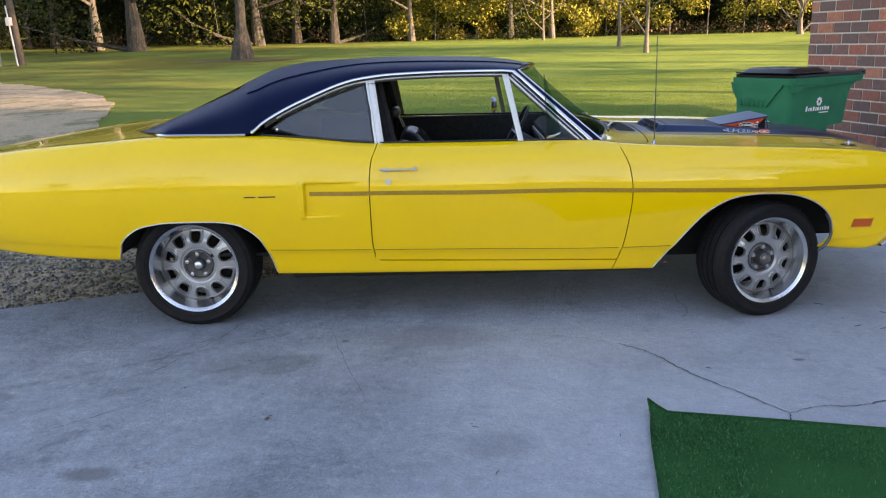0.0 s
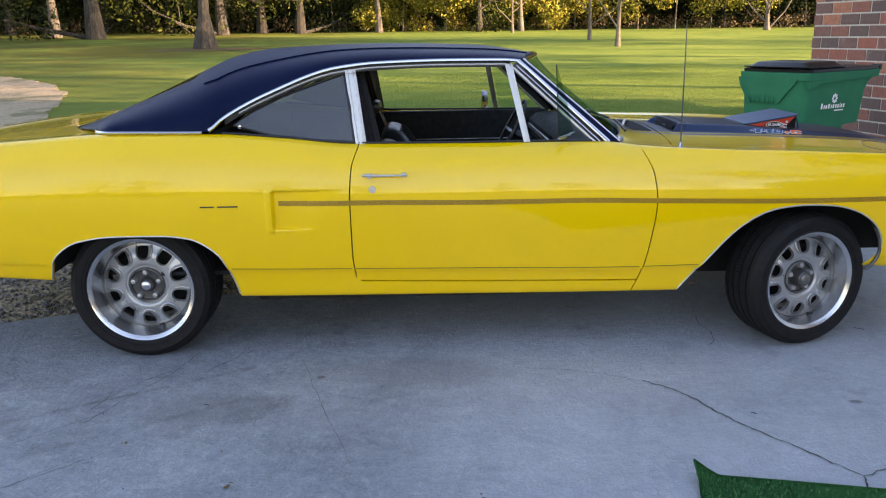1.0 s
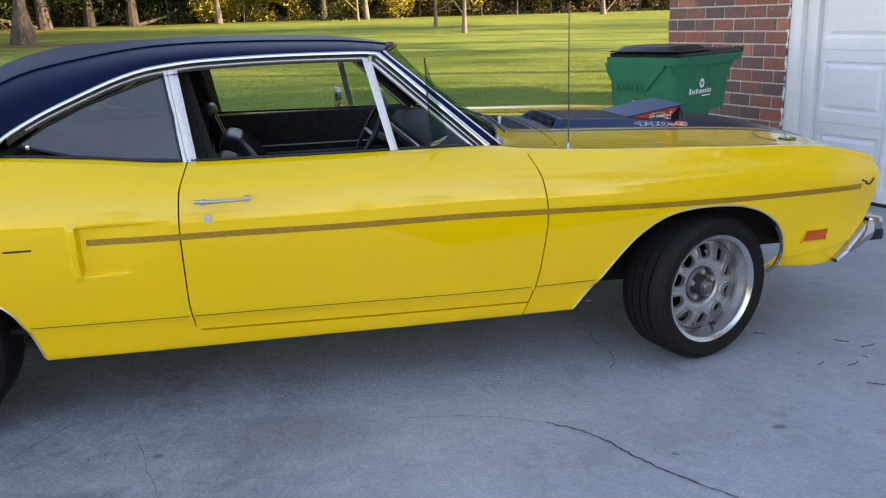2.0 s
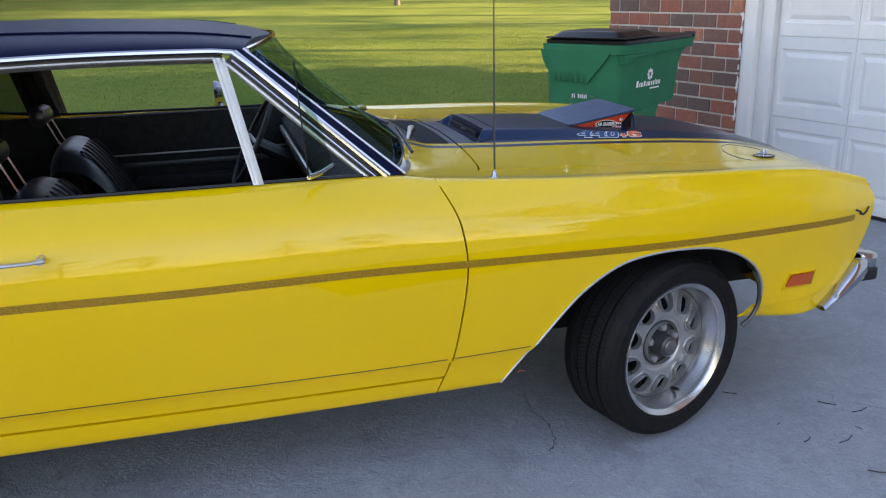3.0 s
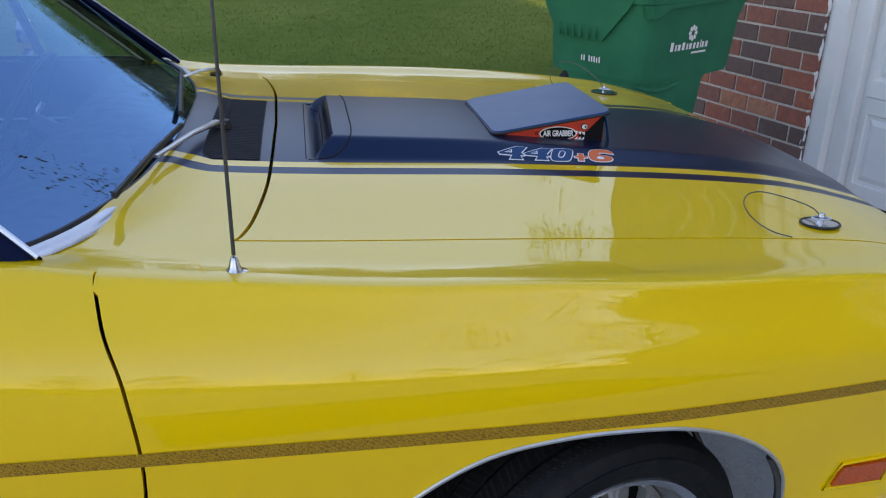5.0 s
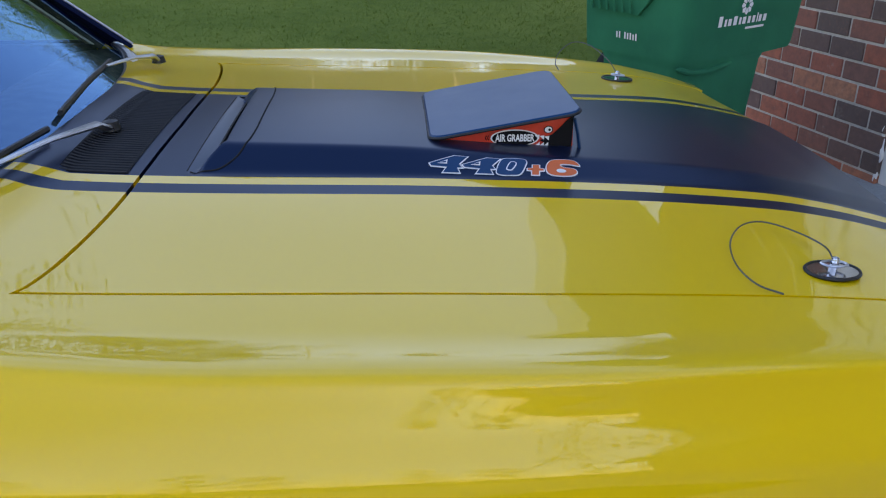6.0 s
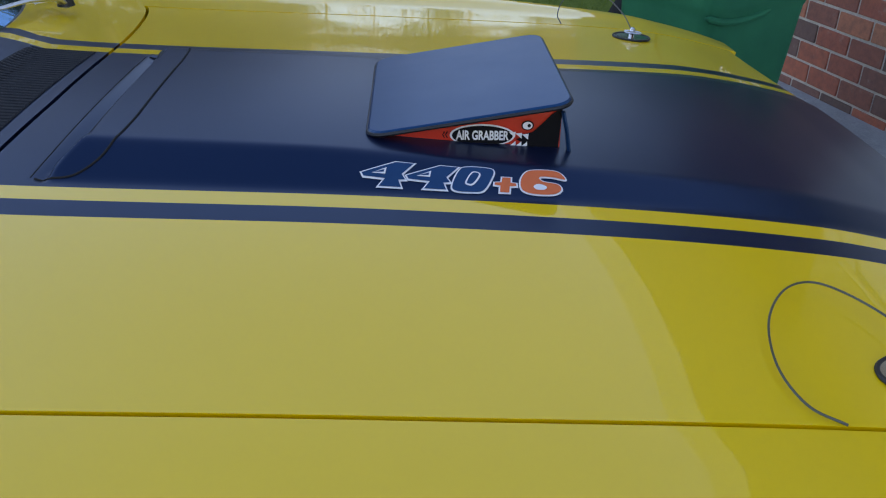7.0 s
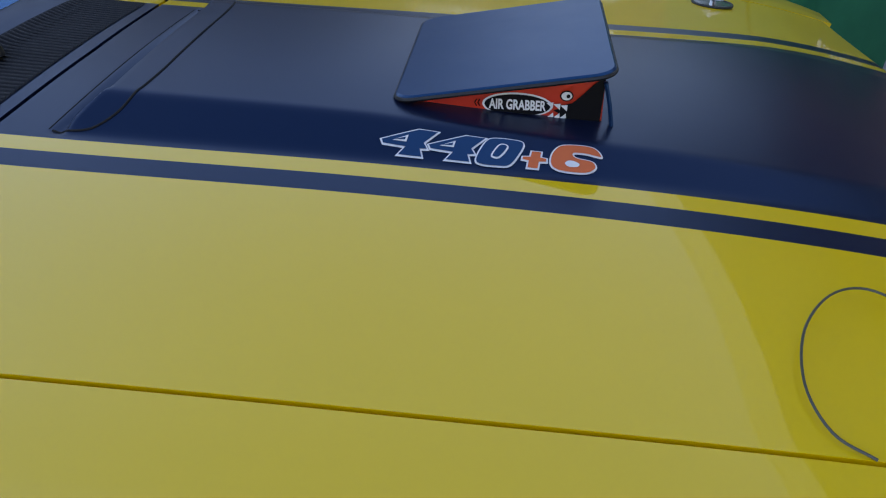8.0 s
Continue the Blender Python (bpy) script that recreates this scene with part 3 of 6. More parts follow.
ARCH_R = spline([(-1.850, .15), (-1.848, .33), (-1.838, .40), (-1.80, .486), (-1.719, .548), (-1.63, .571), (-1.542, .581), (-1.339, .582), (-1.245, .574), (-1.169, .552), (-1.088, .486), (-1.045, .39), (-1.020, .30), (-.99, .15)], 4)
ARCH_F = spline([(.86, .15), (.925, .268), (1.0, .368), (1.12, .515), (1.20, .586), (1.289, .634), (1.383, .652), (1.48, .656), (1.60, .646), (1.70, .613), (1.775, .562), (1.814, .508), (1.829, .455), (1.824, .405), (1.797, .362), (1.76, .325), (1.70, .15)], 4)


def outside(line):
    """Signed distance from an opening's outline in the side view, positive outside it."""
    a, b = line[:-1], line[1:]

    def f(x, y, z):
        p = np.stack([x, z], 1)[:, None, :]
        ab = (b - a)[None]
        t = np.clip(((p - a[None]) * ab).sum(2) / (ab ** 2).sum(2), 0, 1)
        d = np.sqrt((((p - a[None]) - t[..., None] * ab) ** 2).sum(2)).min(1)
        inside = np.zeros(len(x), bool)
        ring = np.vstack([line, line[:1]])
        for (x0, z0), (x1, z1) in zip(ring[:-1], ring[1:]):
            cross = ((z0 > z) != (z1 > z)) & (x < (x1 - x0) * (z - z0) / (z1 - z0 + 1e-12) + x0)
            inside ^= cross
        return np.where(inside, -d, d)
    return f


car = thing("car", "yellow two-door muscle car with black vinyl roof on the drive", "car")


def both(name, piece, material, parent=car, label="", **kw):
    """The same part on the right and on the left of the car."""
    return part(name, piece, material, parent, label, **kw), part(name, mirror(piece), material, parent, label, **kw)


def both_doors(name, piece, material, label="", **kw):
    return part(name, piece, material, car, label, **kw), part(name, mirror(piece), material, car, label, **kw)


doors = both_doors("door", trim(side, lambda x, y, z: x - seam_rear(z) - GAP, lambda x, y, z: seam_front(z) - x - GAP, lambda x, y, z: z - door_low(x) - GAP - .0022),
             M["yellow"], label="yellow painted door with a gold stripe", flange=.018)
hole = lambda x, y, z: np.maximum(np.maximum(-.880 - x, x + .526), np.maximum(.580 - z, z - .785))
quarter = trim(side, hole, lambda x, y, z: np.maximum(seam_rear(z) - x - GAP, door_low(x) - z - GAP), lambda x, y, z: seam_front(z) - x - GAP, outside(ARCH_R))
both_doors("rear_quarter_panel", quarter, M["yellow"], flange=.018)

# front fender: the side and the strip of top beside the hood
XF = XS[XS > .60]
top_w = lambda x: np.concatenate([np.linspace(float(w_belt(x)), HOOD_W, 7)[1:], np.linspace(HOOD_W, .34, 24)[1:], np.linspace(.34, .12, 45)[1:], np.linspace(.12, 0, 4)[1:]])
front = grid([[(x, -w, z) for w, z in side_profile(x)] + [(x, -w, float(z_top(x, w))) for w in top_w(x)] for x in XF])
hood_back = curve((0, .975), (.35, .968), (.55, .950), (.66, .928), (.70, .905), (.9, .86))
fender = trim(front, lambda x, y, z: x - np.where(z > .9, .745, seam_front(z) + GAP), outside(ARCH_F), lambda x, y, z: nose_x(z) - x,
              lambda x, y, z: np.maximum(np.abs(y) - HOOD_W - GAP, 0.78 - z))
both("front_fender", fender, M["yellow"], flange=.008)
hood = part("hood", trim(merge(front, mirror(front)), lambda x, y, z: z - .70, lambda x, y, z: HOOD_W - .003 - np.abs(y), lambda x, y, z: x - hood_back(np.abs(y)) - .0042, lambda x, y, z: 2.285 - .03 * (np.abs(y) / .69) ** 2 - x),
            M["hood"], car, "yellow hood with a satin black centre panel and pinstripes", flange=.02)
top = trim(merge(front, mirror(front)), lambda x, y, z: z - .86, lambda x, y, z: w_belt(x) - np.abs(y), lambda x, y, z: x - glass_x(np.abs(y)) + .012)
cowl_mid = trim(top, lambda x, y, z: HOOD_W + GAP - np.abs(y), lambda x, y, z: hood_back(np.abs(y)) - GAP - x)
cowl_end = trim(top, lambda x, y, z: np.abs(y) - HOOD_W - GAP, lambda x, y, z: .745 - x)
cowl = part("cowl", merge(cowl_mid, cowl_end), M["hood"], car, "yellow cowl panel with black vent area", flange=.015)

# rear deck
XR = XS[(XS < -1.30)]
deck_z = lambda x, w: float(z_belt(x)) + .016 * (1 - (w / float(w_belt(x))) ** 2) - .006 * smooth01((float(w_belt(x)) - w) / .1)
deck = grid([[(x, -w, deck_z(x, w)) for w in np.linspace(float(w_belt(x)), 0, 22)] for x in XR])
lid_f = lambda x, y, z: np.minimum(.62 - np.abs(y), -1.93 - x)
both("deck_side", trim(deck, lambda x, y, z: -lid_f(x, y, z) - GAP), M["yellow"], flange=.015)
part("trunk_lid", trim(merge(deck, mirror(deck)), lambda x, y, z: lid_f(x, y, z) - GAP), M["yellow"], car, flange=.015)
tail = [[(-2.752, y, z) for y in np.linspace(-.80, .80, 12)] for z in (.46, .6, .75, .885)]
part("tail_panel", grid(tail), M["yellow"], car, flange=.02)
part("rear_bumper", tube(spline([(-2.62, -.86, .53), (-2.78, -.82, .53), (-2.82, -.5, .53), (-2.83, 0, .53), (-2.82, .5, .53), (-2.78, .82, .53), (-2.62, .86, .53)], 5), .055, 10), M["chrome"], car)

# nose: grille recess, headlights and wrap-round chrome bumper
part("grille", box(2.16, -.72, .50, 2.22, .72, .77, .01), M["dark"], car)
for s in (-1, 1):
    for k in (.62, .45):
        part("headlight", moved(revolve([(0, .03), (.05, .026), (.075, .01), (.082, 0), (.082, -.02)], 24), Matrix.Translation((2.235, s * k, .64)) @ Euler((0, 0, radians(-90))).to_matrix().to_4x4()), M["glass"], car)
plan = spline([(2.078, -.876), (2.16, -.863), (2.25, -.840), (2.315, -.785), (2.365, -.66), (2.385, -.4), (2.395, 0)], 5)
plan = np.vstack([plan, plan[-2::-1] * (1, -1)])
rows = []
for i, (x, y) in enumerate(plan):
    a = plan[min(i + 1, len(plan) - 1)] - plan[max(i - 1, 0)]
    nrm = np.array([a[1], -a[0]]) / np.hypot(*a)
    reach = smooth01((x - 2.06) / .20)
    zc, hh = min(.360 + (x - 2.07) * .62, .468), .007 + .036 * reach + .012 * smooth01((.76 - abs(y)) / .1)
    ring = [(-.02, -.9), (.004, -1.0), (.016, -.7), (.020, -.1), (.016, .25), (.014, .7), (.004, 1.0), (-.02, .9)]
    rows.append([(x + nrm[0] * d, y + nrm[1] * d, zc + hh * k) for d, k in ring])
part("front_bumper", grid(rows), M["chrome"], car, "chrome wrap-round front bumper", recalc=True, sharp=50)
for s in (-1, 1):
    guard = part("bumper_guard", box(2.262, s * .800 - .03, .418, 2.345, s * .800 + .03, .468, .010), M["dark"], car)
    part("cap", box(2.266, s * .800 - .028, .462, 2.338, s * .800 + .028, .520, .012), M["chrome"], guard)
part("valance", grid([[(2.04, y, .36), (2.16 - abs(y) * .1, y, .36), (2.20 - abs(y) * .1, y, .42)] for y in np.linspace(-.68, .68, 15)]), M["yellow"], car)

# underbody, wheel wells and splash shields
part("floor_pan", merge(box(-2.6, -.46, .33, -1.0, .46, .38, .02), box(-1.02, -.46, .22, 1.62, .46, .36, .02), box(-.98, -.74, .215, .92, .74, .36, .02), box(-2.6, -.74, .42, -1.88, .74, .5, .02)), M["under"], car)
for line, x0 in ((ARCH_R, -1.45), (ARCH_F, 1.42)):
    for s in (-1, 1):
        line = np.array([p for p in line if p[1] > float(z_low(p[0])) + .01 and not (p[0] > 1.7 and p[1] < .352)])
        line = np.array([p for p in line if not (p[0] > 1.74 and p[1] < .50)])
        w = [body_w(x, max(z, .36)) - .012 for x, z in line]
        part("wheel_well", grid([[(x + (x - x0) * .02, s * (wi - k), z + .012) for k in ((0, .02, .05, .07) if x > 1.7 else (0, .05, .2, .45))] for (x, z), wi in zip(line, w)]), M["under"], car)
        part("wheel_well_wall", merge(box(x0 - .42, s * .47 - .01, .28, x0 + .20, s * .47 + .01, .74), box(x0 + .19, s * .47 - .01, .335, x0 + .80, s * .47 + .01, .74), box(x0 - .45, min(s * .46, s * .80), .70, x0 + .38, max(s * .46, s * .80), .715)), M["under"], car)
for s in (-1, 1):
    part("axle", tube([(-1.473, s * .02, .32), (-1.473, s * .74, .32)], .04, 12), M["under"], car)
    part("suspension_arm", tube([(1.43, s * .28, .34), (1.47, s * .70, .30)], .03, 8), M["under"], car)
    part("stay_rod", tube([(1.705, s * .76, .535), (1.792, s * .815, .352)], .006, 6), M["dark"], car)

# bright mouldings round the wheel openings
for line in (ARCH_R, ARCH_F):
    for s in (-1, 1):
        pts = [(x, s * (body_w(x, z) + .001), z) for x, z in line if z > float(z_low(x)) + .004 and not (x > 1.74 and z < .44)]
        part("wheel_arch_moulding", tube(pts, .0036, 6), M["bar"], car)
        if line is ARCH_F:
            lip = [(x - .004, s * (body_w(1.80, .44) - .004), z) for x, z in line if x > 1.77 and .338 < z < .54]
            part("wheel_arch_lip", tube(lip, .0075, 6), M["hub_grey"], car)

def scoop_off(x, z):
    """How far the side scoop stands out of the body side (minus: pressed in)."""
    band = np.minimum(smooth01((.770 - z) / .008), smooth01((z - .598) / .008))
    lip = .007 * smooth01((x + .872) / .012) * (1 - smooth01((x + .842) / .010)) * np.minimum(smooth01((.785 - z) / .02), smooth01((z - .58) / .02))
    fade_top, fade_low = 1 - smooth01((x + .82) / .30), 1 - smooth01((x + .80) / .15)
    k = smooth01((z - .62) / .13)
    return float(lip - .015 * smooth01((x + .845) / .012) * band * (fade_top * k + fade_low * (1 - k)))


# gold tape from the side scoop to the nose
tape = grid([[(x, -(body_w(x, z + h) + (.0026 + scoop_off(x, z + h) if x < -.5 else .0012)), z + h) for h in np.linspace(-.0108, .0108, 4)] for x, z in
             [(x, float(curve((-.83, .714), (-.4, .712), (.04, .705), (.45, .703), (.8, .693), (1.4, .677), (2.05, .669), (2.3, .664))(x))) for x in np.arange(-.815, 2.225, .035)]])
both("side_stripe", trim(tape, lambda x, y, z: np.maximum(np.abs(x - seam_rear(z)), 0) - .005, lambda x, y, z: np.abs(x - seam_front(z)) - .005), M["tape"])
mark = merge(tube([(2.222, -(body_w(2.222, .676) + .002), .676), (2.243, -(body_w(2.243, .668) + .002), .668), (2.258, -(body_w(2.258, .676) + .002), .676), (2.268, -(body_w(2.268, .692) + .002), .692)], .0042, 5),
             tube([(2.195, -(body_w(2.195, .692) + .002), .692), (2.225, -(body_w(2.225, .681) + .002), .681)], .0035, 5))
both("stripe_end_mark", mark, M["dark"])

# fine dark bead that paints the shade line along the low body crease
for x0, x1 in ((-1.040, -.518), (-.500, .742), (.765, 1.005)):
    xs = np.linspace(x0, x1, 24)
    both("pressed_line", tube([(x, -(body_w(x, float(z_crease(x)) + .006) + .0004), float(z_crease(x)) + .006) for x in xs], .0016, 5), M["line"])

# side scoop on the quarter, name bars, marker lamps
def on_side(pts, off):
    return [(x, -(body_w(x, z) + off), z) for x, z in pts]


patch_x = np.concatenate([np.linspace(-.885, -.80, 22), np.linspace(-.795, -.521, 24)])
part_rows = [[(x, -(body_w(x, z) + .0012 + scoop_off(x, z)), z) for z in np.concatenate([np.linspace(.575, .615, 9), np.linspace(.63, .745, 7), np.linspace(.755, .79, 9)])] for x in patch_x]
both("side_scoop", grid(part_rows), M["yellow"])
for x0, x1 in ((-1.143, -1.085), (-1.07, -.985)):
    both("name_script", tube(on_side([(x, .7065) for x in np.linspace(x0, x1, 5)], .002), .0032, 6), M["dark"])
lens = [[(x + (z - .463) * .36, -(body_w(x, z) + .006), z) for z in np.linspace(.463, .502, 5)] for x in np.linspace(1.922, 2.018, 8)]
rim = on_side([(1.908, .455), (1.934, .508), (2.038, .508), (2.024, .457)], .002)
both("side_marker", grid(lens), M["amber"], label="amber side marker lamp", flange=.008)
both("side_marker_bezel", tube(rim, .0038, 6, True), M["yellow"])
both("paint_chip", tube(on_side([(.975, .300), (.99, .302), (1.0, .299)], .0005), .0015, 4), M["amber"])

# door furniture
for d, s in zip(doors, (-1, 1)):
    h = lambda pts, r, q=1.0: tube([(x, s * (body_w(x, z) + o), z) for x, o, z in pts], r, 8, False, q)
    part("door_handle", merge(h([(-.425, .0, .826), (-.425, .034, .826)], .010), h([(-.450, .036, .832), (-.43, .040, .832), (-.39, .040, .830), (-.30, .038, .830), (-.268, .032, .831)], [.011, .012, .009, .007, .008], .6), h([(-.280, .0, .830), (-.280, .034, .830)], .010)), M["bar"], d, "chrome push-button door handle")
    part("door_lock", merge(h([(-.415, -.004, .768), (-.415, .004, .768)], .016), h([(-.415, .003, .768), (-.415, .009, .768)], .009)), M["bar"], d)

# ---- roof and glasshouse ----
roof_w = curve((-1.90, .30), (-1.80, .50), (-1.70, .64), (-1.62, .755), (-1.575, .815), (-1.55, .834), (-1.12, .838), (-1.06, .80), (-.86, .752), (-.561, .708), (-.385, .695), (-.1, .69), (.20, .685), (.28, .660), (.34, .645), (.42, .62))
roof_low = curve((-1.90, .985), (-1.80, 1.0), (-1.56, 1.016), (-1.12, 1.010), (-1.06, 1.055), (-.86, 1.158), (-.561, 1.260), (-.385, 1.277), (-.1, 1.283), (.22, 1.279), (.30, 1.272), (.42, 1.270))
roof_top = curve((-1.90, .99), (-1.82, 1.012), (-1.60, 1.092), (-1.41, 1.178), (-1.25, 1.252), (-1.11, 1.310), (-.95, 1.340), (-.45, 1.354), (.08, 1.338), (.29, 1.312), (.36, 1.297), (.42, 1.282))
roof_q = curve((-2.0, .9), (-1.4, .85), (-1.0, .72), (-.4, .5), (.4, .5))
XV = np.concatenate([np.arange(-1.90, .20, .03), np.arange(.20, .42, .012)])


def roof_row(x, inset=0.0, n=26):
    w, lo, hi, q = (float(f(x)) for f in (roof_w, roof_low, roof_top, roof_q))
    a = np.linspace(0, math.pi / 2, n)
    return [(x, -(w - inset) * max(math.cos(t), 0.0) ** q, lo + (hi - lo - inset) * math.sin(t)) for t in a]


vinyl = grid([roof_row(x) for x in XV])
back_light = lambda x, y, z: np.minimum(np.minimum(.52 - np.abs(y), -1.24 - x), x + 1.84)
roof = part("roof", trim(merge(vinyl, mirror(vinyl)), lambda x, y, z: -back_light(x, y, z), lambda x, y, z: .252 + .128 * (1 - np.minimum(np.abs(y) / .668, 1) ** 1.4) - x), M["vinyl"], car, "black grained vinyl roof covering", flange=.03)
part("rear_window", trim(merge(vinyl, mirror(vinyl)), lambda x, y, z: back_light(x, y, z) - .004), M["tint"], car)
part("headliner", (lambda g: merge(g, mirror(g)))(grid([roof_row(x, .028) for x in np.arange(-1.3, .25, .05)])), M["inside"], car)
for s in (-1, 1):
    seam = []
    for x in np.linspace(-1.16, .285, 52):
        w, lo, hi, q = (float(f(x)) for f in (roof_w, roof_low, roof_top, roof_q))
        t = math.acos(min(1.0, .79 ** (1 / q)))
        seam.append((x, s * w * .79, lo + (hi - lo) * math.sin(t) + .0028))
    part("roof_seam", tube(seam, .0032, 6), M["vinyl"], roof)
both("roof_base_moulding", tube([(x, -(float(roof_w(x)) + .004), float(roof_low(x)) - .004) for x in np.arange(-1.62, -1.10, .04)], .007, 6), M["chrome"])

# drip rail, pillars and mouldings, on both sides
A_TOP, A_LOW = Vector((.222, -.695, 1.278)), Vector((.604, -.801, .928))
W_TOP, W_LOW = Vector((.264, -.668, 1.274)), Vector((.668, -.787, .926))
rail = [(x, -(float(roof_w(x)) + .008), float(roof_low(x)) + .002) for x in [-1.112, -1.095, *np.arange(-1.07, .20, .04)]] + [tuple(A_TOP + Vector((0, -.006, 0)))] + [tuple(A_TOP.lerp(A_LOW, t) + Vector((0.004, -.01, 0))) for t in np.linspace(.08, 1, 12)]
both("drip_rail", tube(rail, .0085, 8), M["chrome"])
inner = [(x, -(float(roof_w(x)) + .002), float(roof_low(x)) - .017) for x in np.arange(-.99, .19, .04)] + [tuple(A_TOP.lerp(A_LOW, t) + Vector((-.023, -.003, -.025))) for t in np.linspace(.03, .93, 12)]
both("window_frame_moulding", tube(inner, [.0055] * (len(inner) - 12) + [.0078] * 12, 8), M["bar"])
both("pillar_bead", tube([tuple(A_TOP.lerp(A_LOW, t) + Vector((-.0115, -.007, -.0125))) for t in np.linspace(.02, .97, 12)], .0036, 6), M["chrome"])
both("pillar_gasket", grid([[A_TOP.lerp(A_LOW, t) + Vector((.002 - d * .67, .001, -d * .745)) for d in (0, .015, .034)] for t in np.linspace(.0, .97, 8)]), M["dark"])
filler = grid([[(x, -(float(roof_w(x)) + .002), float(roof_low(x)) - h) for h in (0, .013, .028)] for x in np.arange(-1.05, .20, .04)])
both("roof_side_rail", filler, M["dark"], flange=.02)


def pillar(a0, a1, b0, b1, n=8, lift=.006):
    return [[a0.lerp(a1, t), a0.lerp(a1, t).lerp(b0.lerp(b1, t), .5) + Vector((.3, -.9, .3)).normalized() * lift, b0.lerp(b1, t)] for t in np.linspace(0, 1, n)]


both("windscreen_pillar", grid(pillar(A_TOP, A_LOW, W_TOP, W_LOW)), M["vinyl"], flange=.012)
mid_top, mid_low = A_TOP.lerp(W_TOP, .17) + Vector((0, -.004, .004)), A_LOW.lerp(W_LOW, .20) + Vector((0, -.006, .004))
both("pillar_moulding", tube([mid_top.lerp(mid_low, t) for t in np.linspace(0, 1, 10)], .0048, 8), M["chrome"])
both("windscreen_side_moulding", tube([W_TOP.lerp(W_LOW, t) + Vector((-.004, -.006, .004)) for t in np.linspace(-.02, 1, 10)], .0045, 6), M["brushed"])

# windscreen
def screen(u, v):
    """u from -1 to 1 across, v from 0 at the top to 1 at the base."""
    w0, w1 = .666, .792
    y = u * (w0 + (w1 - w0) * v)
    xt, zt = .264 + .128 * (1 - abs(u) ** 1.4), 1.272 + .012 * (1 - abs(u) ** 1.4)
    xb = float(glass_x(abs(u) * w1)) - .004
    zb = float(z_top(max(xb, .62) + .075, abs(u) * w1 * .98)) + .008
    bow = math.sin(math.pi * v) * .004
    return (xt + (xb - xt) * v ** (1 + .24 * (1 - u * u)), y, zt + (zb - zt) * v + bow)


ws = part("windscreen", grid([[screen(u, v) for v in np.linspace(0, 1, 14)] for u in np.linspace(-1, 1, 29)]), M["glass"], car, "curved tinted windscreen glass", flange=.004)
ws.visible_shadow = False
part("windscreen_header_moulding", tube([Vector(screen(u, 0)) + Vector((-.004, 0, .007)) for u in np.linspace(-1, 1, 41)], .0095, 8), M["chrome"], car)
part("windscreen_base_moulding", grid([[Vector(screen(u, 1)) + Vector((d, 0, h)) for d, h in ((-.004, .004), (.002, .010), (.012, .009), (.024, .003), (.029, -.004))] for u in np.linspace(-1, 1, 41)]), M["brushed"], car, "wide bright windscreen moulding", flange=.003)
part("windscreen_seal", tube([Vector(screen(u, .985)) + Vector((-.002, 0, .003)) for u in np.linspace(-.99, .99, 33)], .005, 6), M["dark"], car)

# window trim at the waist, chrome pillar, opened vent window
both_doors("waist_seal", tube([(x, -(float(w_belt(x)) - .006), float(z_belt(x)) + .003) for x in np.arange(-1.06, .58, .05)], .006, 6), M["dark"])


def strip(a0, a1, b0, b1, thick=.012, n=6):
    """A slightly crowned flat bar between two edges."""
    rows = []
    for t in np.linspace(0, 1, n):
        a, b = Vector(a0).lerp(Vector(a1), t), Vector(b0).lerp(Vector(b1), t)
        o = Vector((0, -thick, 0))
        rows.append([a, a + o * .6, a.lerp(b, .25) + o * .95, a.lerp(b, .30) + o * .6, a.lerp(b, .5) + o, a.lerp(b, .72) + o * .6, a.lerp(b, .78) + o * .95, b + o * .6, b])
    return grid(rows)


both("door_pillar", strip((-.532, -.712, 1.252), (-.488, -.822, .944), (-.486, -.704, 1.254), (-.442, -.818, .944), .007), M["bar"], label="bright chrome pillar between door and rear window")
post = strip((-.560, -.690, 1.252), (-.500, -.790, .944), (-.455, -.680, 1.254), (-.380, -.790, .944), -.03)
part("inner_pillar", post, M["inside"], car)
part("inner_pillar", moved(mirror(post), Matrix.Translation((-.085, 0, 0))), M["inside"], car)
both("vent_window_bar", strip((.168, -.696, 1.266), (.240, -.822, .938), (.200, -.696, 1.266), (.268, -.822, .938), .005), M["bar"])
qw = [(-1.015, -.800, 1.030), (-.93, -.776, 1.088), (-.80, -.752, 1.148), (-.66, -.732, 1.196), (-.536, -.716, 1.234), (-.512, -.770, 1.10), (-.496, -.818, .952), (-.66, -.818, .962), (-.85, -.816, .985)]
qg = part("rear_side_window", (qw, [tuple(range(len(qw)))]), M["tint"], car, "closed grey-tinted rear side window", smooth=False)
part("rear_side_window", mirror((qw, [tuple(range(len(qw)))])), M["tint"], car, "closed grey-tinted rear side window", smooth=False)
both("rear_side_window_frame", tube(qw, .006, 6, True), M["dark"])
both("window_latch_screw", moved(revolve([(0, -.006), (.008, -.005), (.010, 0)], 14), Matrix.Translation((-.985, -.806, 1.024))), M["chrome"])
v0, v1, v2 = Vector((.360, -.926, 1.268)), Vector((.461, -.790, .972)), Vector((.384, -.868, .957))
blade = ([tuple(v) for v in (v0, v0.lerp(v1, .5) + Vector((.006, 0, 0)), v1, v1.lerp(v2, .5), v2, v2.lerp(v0, .5))], [(0, 1, 2, 3, 4, 5)])
vw = part("vent_window", blade, M["vent_glass"], car, "swung-open triangular vent window", smooth=False)
part("frame", tube([v1 + Vector((0, 0, -.004)), v1.lerp(v2, .5) + Vector((0, 0, -.006)), v2], .007, 6), M["chrome"], vw)
part("frame", tube([v0, v2], .0022, 6), M["dark"], vw)
